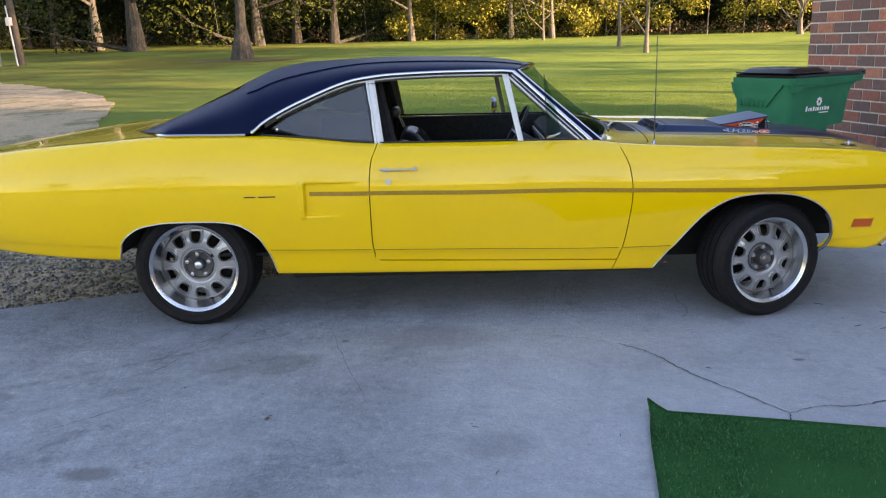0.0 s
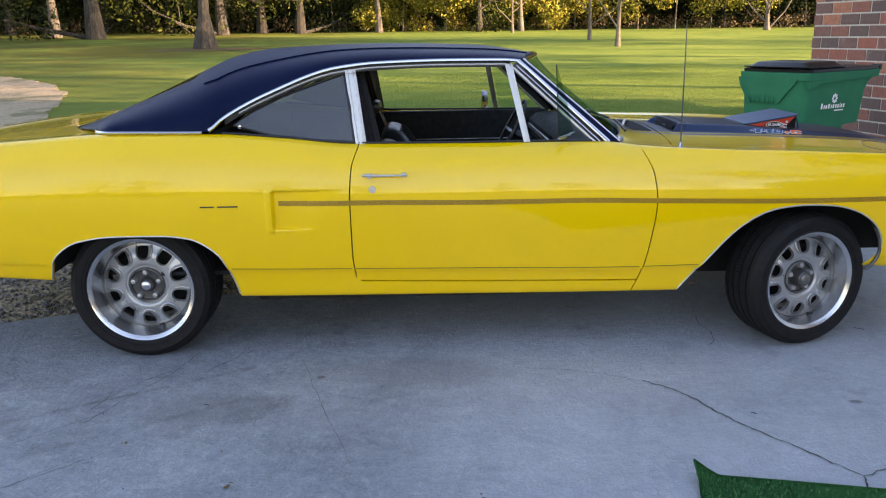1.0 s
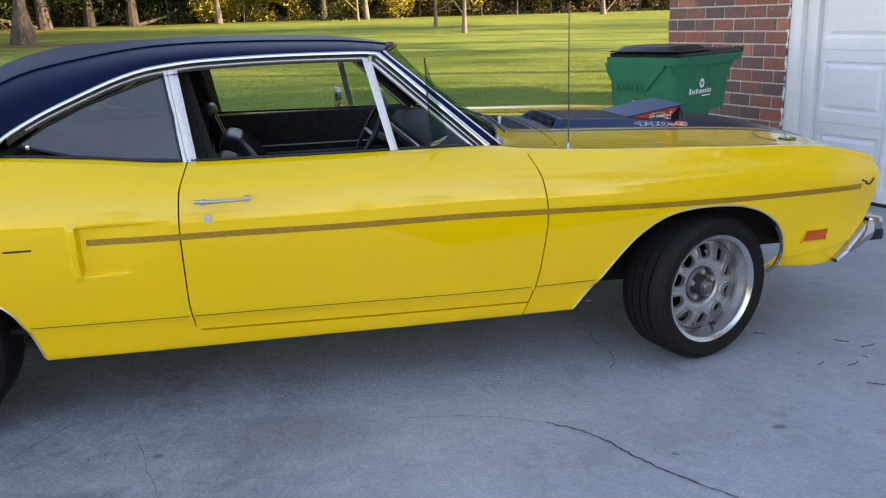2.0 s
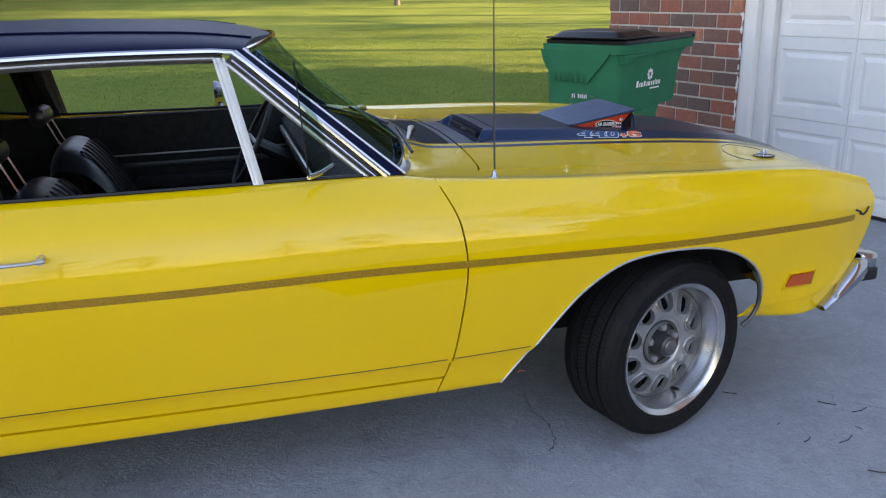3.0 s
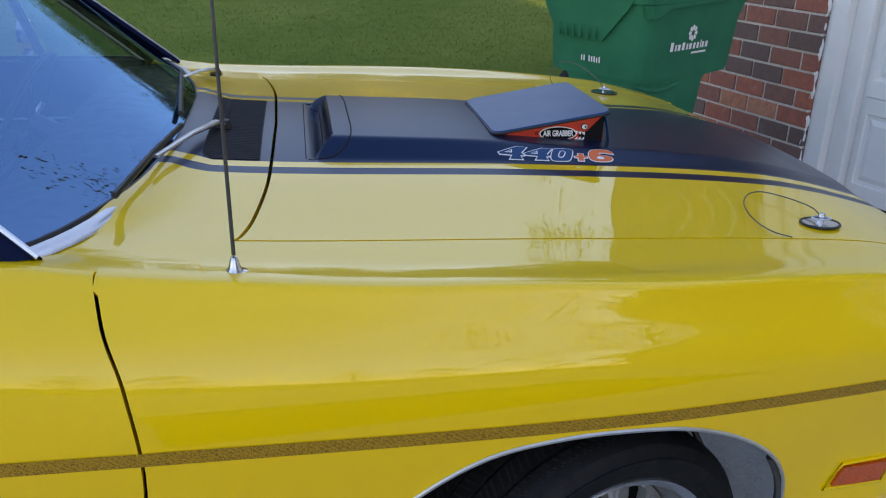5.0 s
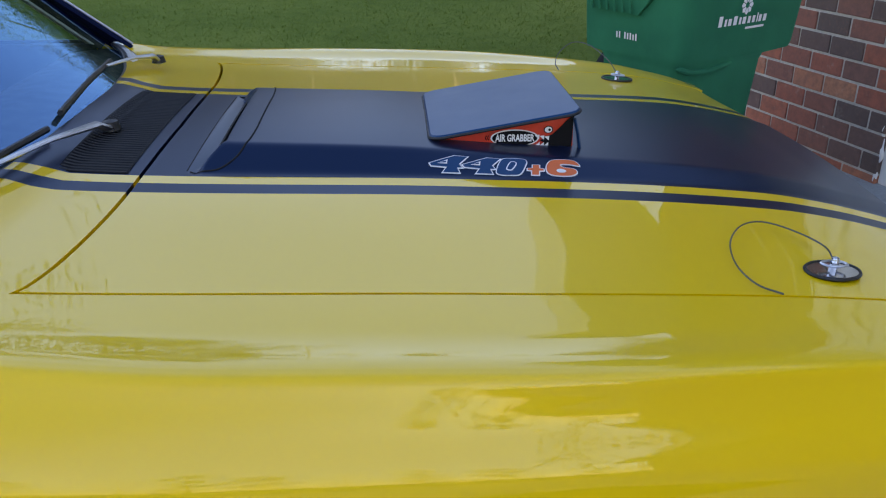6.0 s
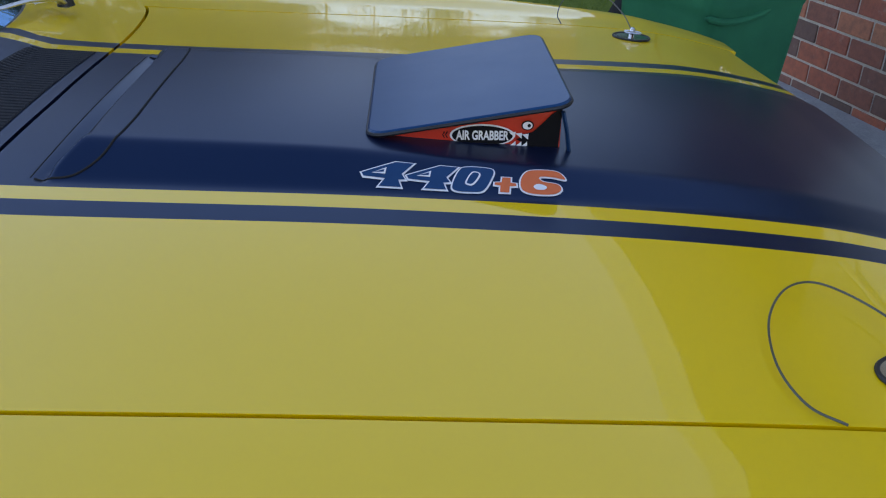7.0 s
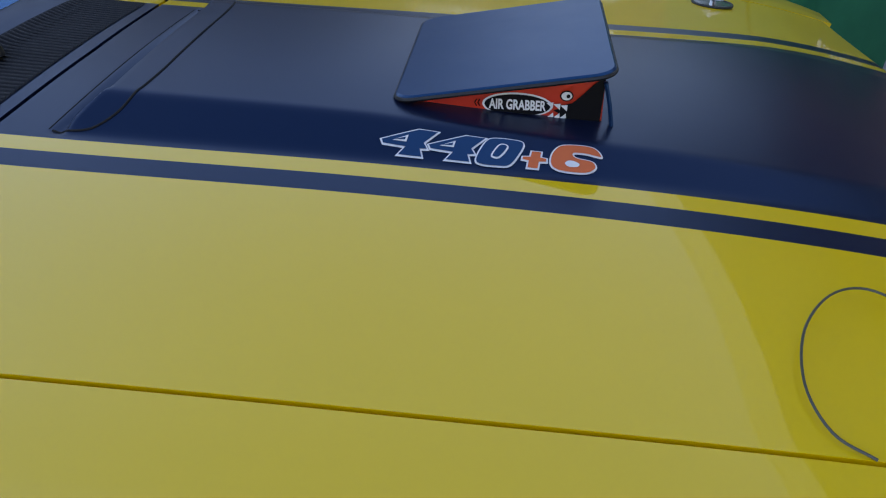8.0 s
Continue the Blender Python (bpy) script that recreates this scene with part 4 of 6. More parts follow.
part("vent_window", mirror(([tuple(v) for v in (Vector((.21, -.712, 1.235)), Vector((.56, -.80, .945)), Vector((.28, -.812, .942)))], [(0, 1, 2)])), M["glass"], car, smooth=False)

# outside mirror on the far door
part("outside_mirror", merge(moved(revolve([(0, -.03), (.05, -.022), (.062, .0), (.058, .012), (0, .014)], 24), Matrix.Translation((.185, .93, .985)) @ Euler((0, 0, radians(90))).to_matrix().to_4x4()), tube([(.20, .84, .90), (.195, .92, .96)], .012, 8)), M["trim"], car)

# interior
for s in (-1, 1):
    part("door_trim_panel", box(-.50, s * .795 - .018, .40, .56, s * .795 + .018, .934, .01), M["inside"], car)
    part("door_trim_strip", box(-.46, s * .778 - .008, .754, .62, s * .778 + .008, .761, .002), M["alloy"], car)
    part("door_trim_band", box(-.46, s * .778 - .008, .700, .62, s * .778 + .008, .722, .003), M["hub_grey"], car)
    part("armrest", box(-.20, s * .75 - .04, .60, .25, s * .75 + .04, .66, .015), M["inside"], car)
    part("quarter_trim_panel", box(-1.02, s * .80 - .015, .40, -.51, s * .80 + .015, .94, .01), M["inside"], car)
part("parcel_shelf", box(-1.75, -.70, .90, -1.30, .70, .93, .01), M["inside"], car)
part("firewall", box(.70, -.78, .36, .74, .78, .88, .01), M["inside"], car)
part("carpet", box(-1.40, -.78, .355, .72, .78, .375, .005), M["inside"], car)
dash = [(.72, .905), (.60, .925), (.50, .915), (.455, .88), (.45, .80), (.50, .72), (.62, .68)]
part("dashboard", grid([[(x, y, z) for x, z in dash] for y in np.linspace(-.76, .76, 8)]), M["inside"], car, recalc=False)
part("dash_trim", box(.440, -.70, .835, .452, .70, .86, .003), M["brushed"], car)


def bucket(y, up):
    st = new("front_seat")
    st.parent = car
    st.location.z = up
    tagged(st, "black pleated vinyl bucket seat with head restraint")
    part("cushion", box(-.36, y - .25, .42, .14, y + .25, .58, .05), M["seat"], st)
    out = spline([(-.30, .50), (-.38, .66), (-.43, .80), (-.43, .845), (-.39, .872), (-.33, .855), (-.27, .79), (-.20, .66), (-.17, .53)], 5)
    rows = []
    for k in np.linspace(-1, 1, 21):
        e = 1 - .18 * abs(k) ** 5
        rows.append([(x, y + k * .25, .52 + (z - .52) * e * (1 - .04 * k * k)) for x, z in out])
    back = part("backrest", grid(rows), M["seat"], st)
    front_line = [p for p in out if p[0] > -.335]
    for k in np.linspace(-.62, .62, 7):
        part("pleat_seam", tube([(x + .001, y + k * .25, .52 + (z - .52) * (1 - .04 * k * k) + .001) for x, z in front_line], .0045, 6), M["inside"], back)
    part("band_seam", tube([(front_line[0][0], y + k * .25, .52 + (front_line[0][1] - .52) * (1 - .04 * k * k)) for k in np.linspace(-.7, .7, 9)], .003, 6), M["inside"], back)
    for k in (-1, 1):
        part("headrest_post", tube([(-.41, y + k * .055, .85), (-.455, y + k * .055, .96)], .0055, 6), M["chrome"], st)
    part("headrest", box(-.505, y - .09, .935, -.440, y + .09, 1.005, .028), M["seat"], st)


bucket(-.40, .03)
bucket(.40, .03)
part("rear_seat", merge(box(-1.20, -.58, .42, -.75, .58, .56, .05), box(-1.34, -.58, .5, -1.18, .58, .93, .05)), M["seat"], car)
wheel_m = Matrix.Translation((.30, .40, .845)) @ Euler((0, radians(-62), 0)).to_matrix().to_4x4()
ring = [(.19 * math.cos(a), .19 * math.sin(a), 0) for a in np.linspace(0, 2 * math.pi, 40, endpoint=False)]
spokes = [tube([(0, 0, -.02), (.185 * math.cos(a), .185 * math.sin(a), 0)], .009, 6) for a in (radians(90), radians(210), radians(330))]
st = part("steering_wheel", moved(merge(tube(ring, .0095, 8, True)), wheel_m), M["dark"], car, "thin black steering wheel with metal spokes")
part("spokes", moved(merge(*spokes), wheel_m), M["brushed"], st)
part("steering_column", moved(tube([(0, 0, -.02), (0, 0, -.34)], .03, 10), wheel_m), M["dark"], car)
part("shift_lever", merge(tube([(.12, .02, .42), (.22, -.02, .74)], .008, 8), moved(revolve([(0, .02), (.02, .012), (.024, 0), (.018, -.016), (0, -.02)], 14, 'Z'), Matrix.Translation((.225, -.022, .75)))), M["chrome"], car)
part("rear_view_mirror", box(.30, -.11, 1.19, .32, .11, 1.245, .008), M["dark"], car)

# ---- wheels ----
def wheel(name, at, turn, hub_out, size=1.0, out=0.0, cap_r=.030):
    w = new(name)
    w.parent = car
    w.matrix_basis = Matrix.Translation(at) @ Euler((0, 0, radians(turn))).to_matrix().to_4x4() @ Matrix.Scale(size, 4)
    # the outer face looks along -y of the wheel
    R, r = .318, .236
    prof = [(r - .012, -.115), (r, -.122), (r + .012, -.131), (r + .020, -.1315), (r + .022, -.135), (r + .05, -.138), (R - .034, -.135), (R - .030, -.131), (R - .012, -.122), (R - .003, -.108)]
    for k in (-.075, -.025, .025, .075):
        prof += [(R, k - .02), (R, k - .005), (R - .009, k - .004), (R - .009, k + .004), (R, k + .005), (R, k + .02)]
    prof += [(R - .003, .110), (R - .012, .124), (R - .05, .134), (r, .122)]
    prof = [(q, h * .80 if h > 0 else h) for q, h in prof]
    tyre = part("tyre", revolve(prof, 80), M["rubber"], w, "low-profile black tyre with worn tread", sharp=28)
    sip = []
    turns = np.random.default_rng(6).uniform(-.008, .008, 132)
    for i in range(132):
        a = 2 * math.pi * i / 132 + turns[i]
        for lo, hi, sk in ((-.126, -.104, .020), (-.104, -.081, .035), (-.068, -.031, -.035), (-.018, .014, .03), (.028, .054, -.03)):
            c, s = math.cos(a), math.sin(a)
            c2, s2 = math.cos(a + sk), math.sin(a + sk)
            q0 = R + .0007 if lo > -.1 else float(np.interp(lo, (-.131, -.122, -.108, -.095), (R - .030, R - .012, R - .003, R))) + .0009
            q1 = R + .0007 if hi > -.1 else float(np.interp(hi, (-.131, -.122, -.108, -.095), (R - .030, R - .012, R - .003, R))) + .0009
            d = .0021
            sip.append(([(q0 * c + s * d, lo, q0 * s - c * d), (q0 * c - s * d, lo, q0 * s + c * d), (q1 * c2 - s2 * d, hi, q1 * s2 + c2 * d), (q1 * c2 + s2 * d, hi, q1 * s2 - c2 * d)], [(0, 1, 2, 3)]))
    tagged(part("tread_sipe_set", merge(*sip), M["under"], tyre, smooth=False), kind="stuff")
    # tapering barrel with a flat rolled lip
    lip = [(.190, .060), (.192, .030 - out), (.1945, .012 - out), (.203, -.060 - out * .35), (.214, -.095), (.216, -.108), (.219, -.116), (.228, -.123), (.236, -.127), (.240, -.120), (.240, .11)]
    part("rim", revolve(lip, 96), M["polished"], w, "polished deep-dish rim", sharp=25)
    # centre disc with ten D-shaped slots
    yd = lambda q: -.008 - out + .020 * smooth01((q - .130) / .065) + .012 * smooth01((.102 - q) / .02)
    n, rad = 160, np.linspace(.074, .1935, 26)
    verts = [(q * math.cos(2 * math.pi * i / n), float(yd(q)), q * math.sin(2 * math.pi * i / n)) for i in range(n) for q in rad]
    faces = [(i * 26 + j, ((i + 1) % n) * 26 + j, ((i + 1) % n) * 26 + j + 1, i * 26 + j + 1) for i in range(n) for j in range(25)]

    def slot(t, grow=0.0):
        """Outline of a slot: half-round towards the hub, flat towards the rim; arc and radius at t."""
        c, s = math.cos(t), math.sin(t)
        return (.0265 + grow) * c * (1.12 if s > 0 else 1.0), .153 + ((.030 + grow) * s if s < 0 else (.026 + grow * .2) * min(1.0, 1.5 * s))

    shape = [slot(t) for t in np.linspace(0, 2 * math.pi, 48, endpoint=False)]

    def holes(x, y, z):
        q, a = np.hypot(x, z), np.arctan2(z, x)
        k = (a / (2 * math.pi) * 10) % 1.0 - .5
        arc = k * 2 * math.pi / 10 * q
        inner = np.sqrt((arc / .0265) ** 2 + (np.minimum(q - .153, 0) / .030) ** 2) - 1
        return np.maximum(inner, (q - .180) / .028)
    disc = part("slotted_disc", trim((verts, faces), holes), M["alloy"], w, "silver painted wheel centre with ten slots", flange=.020, sharp=40)
    for i in range(10):
        a0 = 2 * math.pi * (i + .5) / 10
        loop = []
        for t in np.linspace(math.pi * .98, math.pi * 2.02, 15):
            arc, q = slot(t, .0065)
            loop.append((q * math.cos(a0 + arc / q), float(yd(q)) - .001, q * math.sin(a0 + arc / q)))
        ends = [(q * math.cos(a0 + arc / q), float(yd(q)), q * math.sin(a0 + arc / q)) for arc, q in ((-.0345, .186), (.0345, .186))]
        part("slot_lip", tube([ends[0], *loop, ends[1]], .0056, 8, False, .8), M["alloy"], disc)
    cap = [(q, h - out) for q, h in [(0, -.008 - hub_out), (cap_r * .82, -.007 - hub_out), (cap_r, -.001 - hub_out), (cap_r * 1.1, .004), (cap_r * 1.2, .010), (.058, .010), (.070, .008), (.0725, .000), (.080, .000), (.082, .008), (.085, .014)]]
    part("hub", revolve(cap, 48), M["hub_grey"], w, "dark grey hub centre", sharp=30)
    part("centre_cap", revolve([(0, -.013 - hub_out - out), (cap_r * .55, -.012 - hub_out - out), (cap_r * .68, -.009 - hub_out - out), (cap_r * .74, -.004 - hub_out - out)], 24), M["brushed" if hub_out < .02 else "hub_metal"], w)
    part("hub_ring", revolve([(.082, .004 - out), (.084, -.002 - out), (.091, -.002 - out), (.094, .006 - out), (.095, .014 - out)], 48), M["alloy"], w, sharp=40)
    part("brake_drum", revolve([(0, .062), (.16, .062), (.175, .08), (.178, .11)], 40), M["under"], w)
    for i in range(5):
        a = 2 * math.pi * (i + .25) / 5
        nut = revolve([(0, -.032), (.011, -.030), (.0145, -.022), (.0155, 0)], 6)
        part("lug_nut", moved(nut, Matrix.Translation((.060 * math.cos(a), .012 - out, .060 * math.sin(a)))), M["alloy"], w, smooth=False)
    part("valve", tube([(.060, -.012 - out, -.186), (.056, -.046 - out, -.178)], .006, 6), M["dark"], w)
    return w


YW = .790
wheel("rear_wheel", (-1.468, -.738, .316), 0, .010, 1.0, .036)
wheel("rear_wheel", (-1.473, .738, .316), 180, .010, 1.0, .036)
wheel("front_wheel", (1.484, -YW, .302), 16, .040, .95, .046, .036)
wheel("front_wheel", (1.482, YW, .302), 195, .040, .95, .046, .036)

# ---- fittings on the hood ----
def on_hood(pts, off=0.0015):
    return [(x, y, float(z_top(x, y)) + off) for x, y, *_ in pts]


def inset(poly, d):
    """An outline moved inwards by d (outlines run counter-clockwise)."""
    p = np.array(poly, float)
    out = []
    for a, b, c in zip(np.roll(p, 1, 0), p, np.roll(p, -1, 0)):
        u, v = (b - a) / np.hypot(*(b - a)), (c - b) / np.hypot(*(c - b))
        nu, nv = np.array((-u[1], u[0])), np.array((-v[1], v[0]))
        m = nu + nv
        out.append(b + m * d / max(.45, .5 * float(m @ m)))
    return np.array(out)


def glyph(poly, off):
    """A flat printed shape (centimetres along and up from the lettering's start) laid on the hood."""
    bm = bmesh.new()
    bm.faces.new([bm.verts.new((u, v, 0)) for u, v in poly])
    bm.normal_update()
    bmesh.ops.triangulate(bm, faces=bm.faces)
    for _ in range(3):
        bmesh.ops.subdivide_edges(bm, edges=[e for e in bm.edges if e.calc_length() > .7], cuts=1, use_grid_fill=True)
        bmesh.ops.triangulate(bm, faces=bm.faces)
    bm.normal_update()
    bm.verts.index_update()
    verts, faces = [(v.co.x, v.co.y) for v in bm.verts], [tuple(v.index for v in f.verts) for f in bm.faces]
    bm.free()
    return on_hood([(1.449 + u * .01, -.2630 - .00030 * u + v * .01) for u, v in verts], off), faces


FOUR = [(0.1, 2.15), (.5, 1.35), (3.0, 1.20), (2.2, .02), (5.7, 0), (5.35, 1.12), (6.3, 1.22), (5.75, 2.15), (7.45, 4.08), (4.75, 4.15)]
FOUR_HOLE = [(1.75, 2.02), (3.35, 2.02), (3.5, 2.85)]
ZERO = [p[:2] for p in spline([(0, .9, 0), (.55, -.05, 0), (2.6, -.15, 0), (4.35, .25, 0), (5.7, 2.75, 0), (5.85, 3.85, 0), (5.1, 4.3, 0), (2.3, 4.3, 0), (1.05, 3.55, 0)], 4, True)]
ZERO_HOLE = [p[:2] for p in spline([(2.0, 1.2, 0), (2.9, 1.15, 0), (3.85, 2.6, 0), (3.7, 3.2, 0), (2.85, 3.15, 0), (2.1, 1.9, 0)], 4, True)]
PLUS = [(0, 1.25), (.75, 1.15), (.6, .05), (2.2, .05), (2.35, 1.1), (3.25, 1.2), (3.25, 2.0), (2.55, 2.1), (2.65, 2.95), (1.15, 2.95), (1.0, 2.1), (.1, 2.0)]
SIX = [p[:2] for p in spline([(0, 1.9, 0), (.25, .65, 0), (1.6, .05, 0), (4.3, .10, 0), (5.6, 1.05, 0), (5.2, 2.2, 0), (3.4, 2.55, 0), (3.0, 3.0, 0), (4.4, 3.05, 0), (6.3, 2.75, 0), (5.9, 4.0, 0), (4.6, 4.6, 0), (1.7, 4.4, 0), (.5, 3.4, 0)], 4, True)]
SIX_HOLE = [p[:2] for p in spline([(1.9, 1.35, 0), (2.3, .95, 0), (3.2, 1.0, 0), (3.5, 1.4, 0), (2.9, 1.75, 0), (2.3, 1.75, 0)], 4, True)]
for outline, hole, at, fill in ((FOUR, FOUR_HOLE, 0, "satin"), (FOUR, FOUR_HOLE, 5.75, "satin"), (ZERO, ZERO_HOLE, 11.75, "satin"), (PLUS, None, 17.2, "orange"), (SIX, SIX_HOLE, 20.6, "orange")):
    o = np.array(outline) + (at, 0)
    ink = part("engine_lettering", glyph(o, .0012), M["white"], hood, "white outlined hood lettering", smooth=False)
    part("fill", glyph(inset(o, .21), .0021), M[fill], ink, smooth=False)
    if hole is not None:
        o = np.array(hole) + (at, 0)
        part("counter", glyph(inset(o, -.06), .0028), M["white"], ink, smooth=False)
        part("counter_fill", glyph(inset(o, .16), .0034), M["white" if fill == "orange" else "satin"], ink, smooth=False)

# raised air scoop door with wedge sides
def lid_z(x):
    return .9215 + .042 * (x - 1.462) / .270


def rounded(x0, y0, x1, y1, r, n=5):
    pts = []
    for cx, cy, a0 in ((x1 - r, y0 + r, -90), (x1 - r, y1 - r, 0), (x0 + r, y1 - r, 90), (x0 + r, y0 + r, 180)):
        pts += [(cx + r * math.cos(radians(a0 + 90 * k / n)), cy + r * math.sin(radians(a0 + 90 * k / n))) for k in range(n + 1)]
    return pts


ring = rounded(1.457, -.172, 1.734, .172, .025)
n = len(ring)
lv = [(x, y, lid_z(x) - .0025) for x, y in ring] + [(x, y, lid_z(x) + .0020) for x, y in ring] + [(1.5955 + (x - 1.5955) * .982, y * .984, lid_z(x) + .0042) for x, y in ring]
lf = [tuple(reversed(range(n))), tuple(range(2 * n, 3 * n))] + [(k * n + i, k * n + (i + 1) % n, (k + 1) * n + (i + 1) % n, (k + 1) * n + i) for k in (0, 1) for i in range(n)]
scoop = part("air_scoop_door", (lv, lf), M["satin"], car, "raised satin black hood scoop door with red sides", smooth=False)
part("rim", tube([(x, y, lid_z(x) - .001) for x, y in ring], .0030, 6, True), M["dark"], scoop, "dark rolled edge of the lid")
ys = .152
for s in (-1, 1):
    xs = np.linspace(1.470, 1.722, 14)
    zt = [lid_z(x) - .004 for x in xs]
    zb = [float(z_top(x, ys)) - .004 for x in xs]
    side_v = [(x, s * ys, b + (t - b) * (1 - k)) for x, t, b in zip(xs, zt, zb) for k in (0, .5, 1)]
    side_f = [(i * 3 + k, i * 3 + k + 1, i * 3 + k + 4, i * 3 + k + 3) for i in range(13) for k in (0, 1)]
    part("side_panel", (side_v, side_f), M["red"], scoop, "red decal side of the scoop", smooth=False)

    def on_panel(pts, off):
        return [(x, s * (ys + off), z) for x, z in pts]
    cx, cz = 1.614, .9140
    tilt = -.02
    oval = lambda a, b: [(cx + a * math.cos(t), cz + b * math.sin(t) + tilt * a * math.cos(t)) for t in np.linspace(0, 2 * math.pi, 28, endpoint=False)]
    part("oval", (on_panel(oval(.0450, .0165), .0010), [tuple(range(28))]), M["white"], scoop, smooth=False)
    part("oval", (on_panel(oval(.0420, .0143), .0018), [tuple(range(28))]), M["blackprint"], scoop, smooth=False)
    v, f = lettering("AIR GRABBER", .0185, None, offset=.0006, wide=.64)
    part("scoop_lettering", (on_panel([(cx - s * a, cz + b - tilt * s * a) for a, b, _ in v], .0026), f), M["white"], scoop, "white lettering in the oval", smooth=False)
    jag = [(1.722, lid_z(1.722) - .005), (1.707, .9440), (1.694, .9300), (1.683, .9195), (1.672, .9165), (1.664, .9175), (1.668, .9120), (1.660, .9090), (1.669, .9040), (1.664, .8990), (1.674, .8940), (1.676, .8880), (1.719, .8850)]
    part("open_mouth_decal", (on_panel(jag, .0030), [tuple(range(len(jag)))]), M["blackprint"], scoop, smooth=False)
    for x, z, d in ((1.655, .9190, -1), (1.664, .9175, -1), (1.673, .9160, -1), (1.656, .8990, 1), (1.664, .8985, 1), (1.672, .8980, 1)):
        part("zigzag_tooth", (on_panel([(x - .0045, z), (x + .0045, z + .001), (x + .004, z + d * .0075)], .0036), [(0, 1, 2)]), M["white"], scoop, smooth=False)
    spot_at = lambda rx, rz, ox=0.0: [(1.6755 + ox + rx * math.cos(t), .9290 + rz * math.sin(t)) for t in np.linspace(0, 6.283, 16, endpoint=False)]
    for rx, rz, ox, off, ink in ((.0086, .0072, 0, .0036, "blackprint"), (.0068, .0056, 0, .0040, "white"), (.0024, .0026, .002, .0044, "blackprint")):
        part("round_spot", (on_panel(spot_at(rx, rz, ox), off), [tuple(range(16))]), M[ink], scoop, smooth=False)
    for k in (0, 1):
        part("accent_dash", tube(on_panel([(1.562 + k * .004, .920), (1.5595 + k * .004, .9155), (1.562 + k * .004, .911)], .0012), .0008, 4), M["blackprint"], scoop)
    part("lid_stay", tube([(1.722, s * .160, .950), (1.729, s * .161, .922), (1.734, s * .161, .892)], .006, 6, False, .5), M["satin"], scoop)
part("scoop_throat", box(1.50, -.148, .900, 1.69, .148, .922), M["under"], scoop)

# vent housing at the back of the bulge: its seam, the tray's edge, the dark slot and its small plate
seam_line = [(1.046, -.2585), (1.068, -.2600), (1.090, -.2565), (1.108, -.2455), (1.125, -.2265), (1.136, -.2000), (1.140, -.165)]
seam_line = seam_line + [(1.142, y) for y in np.linspace(-.12, .12, 7)] + [(x, -y) for x, y in reversed(seam_line)]
part("vent_groove", tube(on_hood(spline([(x, y, 0) for x, y in seam_line], 4), .0002), .0017, 6), M["under"], hood)
part("tray_edge", tube(on_hood([(1.0405, y) for y in np.linspace(-.256, .256, 33)], -.0006), .0013, 5), M["under"], hood)
slot_z = lambda y: float(z_top(1.083, y))
part("vent_slot", grid([[(1.0800, y, slot_z(y) + .009), (1.0775, y, slot_z(y) + .012), (1.0795, y, slot_z(y) + .026), (1.0840, y, slot_z(y) + .0275)] for y in np.linspace(-.165, .165, 17)]), M["under"], hood)
v, f = lettering("440", .03, None, wide=1.3)
part("vent_lettering", ([(1.0765, -.02 - a, slot_z(0) + .018 + b * .45) for a, b, _ in v], f), M["alloy"], hood, smooth=False)

# hood pins with lanyards
for s in (-1, 1):
    px, py = 2.003, s * .598
    pz = float(z_top(px, py))
    m = Matrix.Translation((px, py, pz + .001)) @ Euler((0, radians(3.5), radians(-12 * s))).to_matrix().to_4x4()
    oval = [(.040 * math.cos(t), .030 * math.sin(t)) for t in np.linspace(0, 2 * math.pi, 32, endpoint=False)]
    plate = slab(oval, 0, .003)
    pin = part("hood_pin", moved(plate, m), M["chrome"], hood, "chrome hood pin with a wire lanyard", smooth=False)
    part("plate_edge", moved(tube([(x, y, .002) for x, y in oval], .0028, 6, True), m), M["dark"], pin)
    part("post", moved(merge(tube([(0, 0, 0), (0, 0, .020)], .006, 10), moved(revolve([(0, .024), (.005, .022), (.007, .016)], 10, 'Z'), Matrix())), m), M["chrome"], pin)
    part("clip", moved(tube(spline([(-.016, .008, .012), (0, .010, .013), (.016, .006, .012), (.019, -.004, .012), (.010, -.010, .013), (-.010, -.006, .012)], 4, True), .0018, 6, True), m), M["brushed"], pin)
    wire = [(2.006, .594, .014), (2.015, .545, .016), (1.993, .490, .014), (1.958, .458, .012), (1.918, .474, .011), (1.880, .530, .010), (1.862, .600, .008), (1.870, .652, .005), (1.898, HOOD_W - .002, .002)]
    if s > 0:
        wire = [(2.006, .610, .014), (1.995, .668, .038), (1.960, .745, .062), (1.915, .770, .064), (1.872, .742, .042), (1.852, .700, .018), (1.858, HOOD_W + .003, .002)]
    pts = spline(wire, 6)
    part("lanyard", tube([(x, s * y, float(z_top(x, y)) + h) for x, y, h in pts], .0013, 6), M["hub_grey"], pin)

# radio aerial on the right fender
base = Vector((.93, -.805, float(z_top(.93, .785)) - .002))
mast = part("aerial", moved(revolve([(.021, 0), (.020, .003), (.012, .006), (.008, .014), (.0065, .022), (.004, .027), (0, .028)], 24, 'Z'), Matrix.Translation(base)), M["chrome"], car, "thin chrome radio aerial")
part("mast", tube([base + Vector((0, 0, .03)), base + Vector((0, .002, .30)), base + Vector((0, .004, .54))], [.0030, .0026, .002], 8), M["hub_grey"], mast)

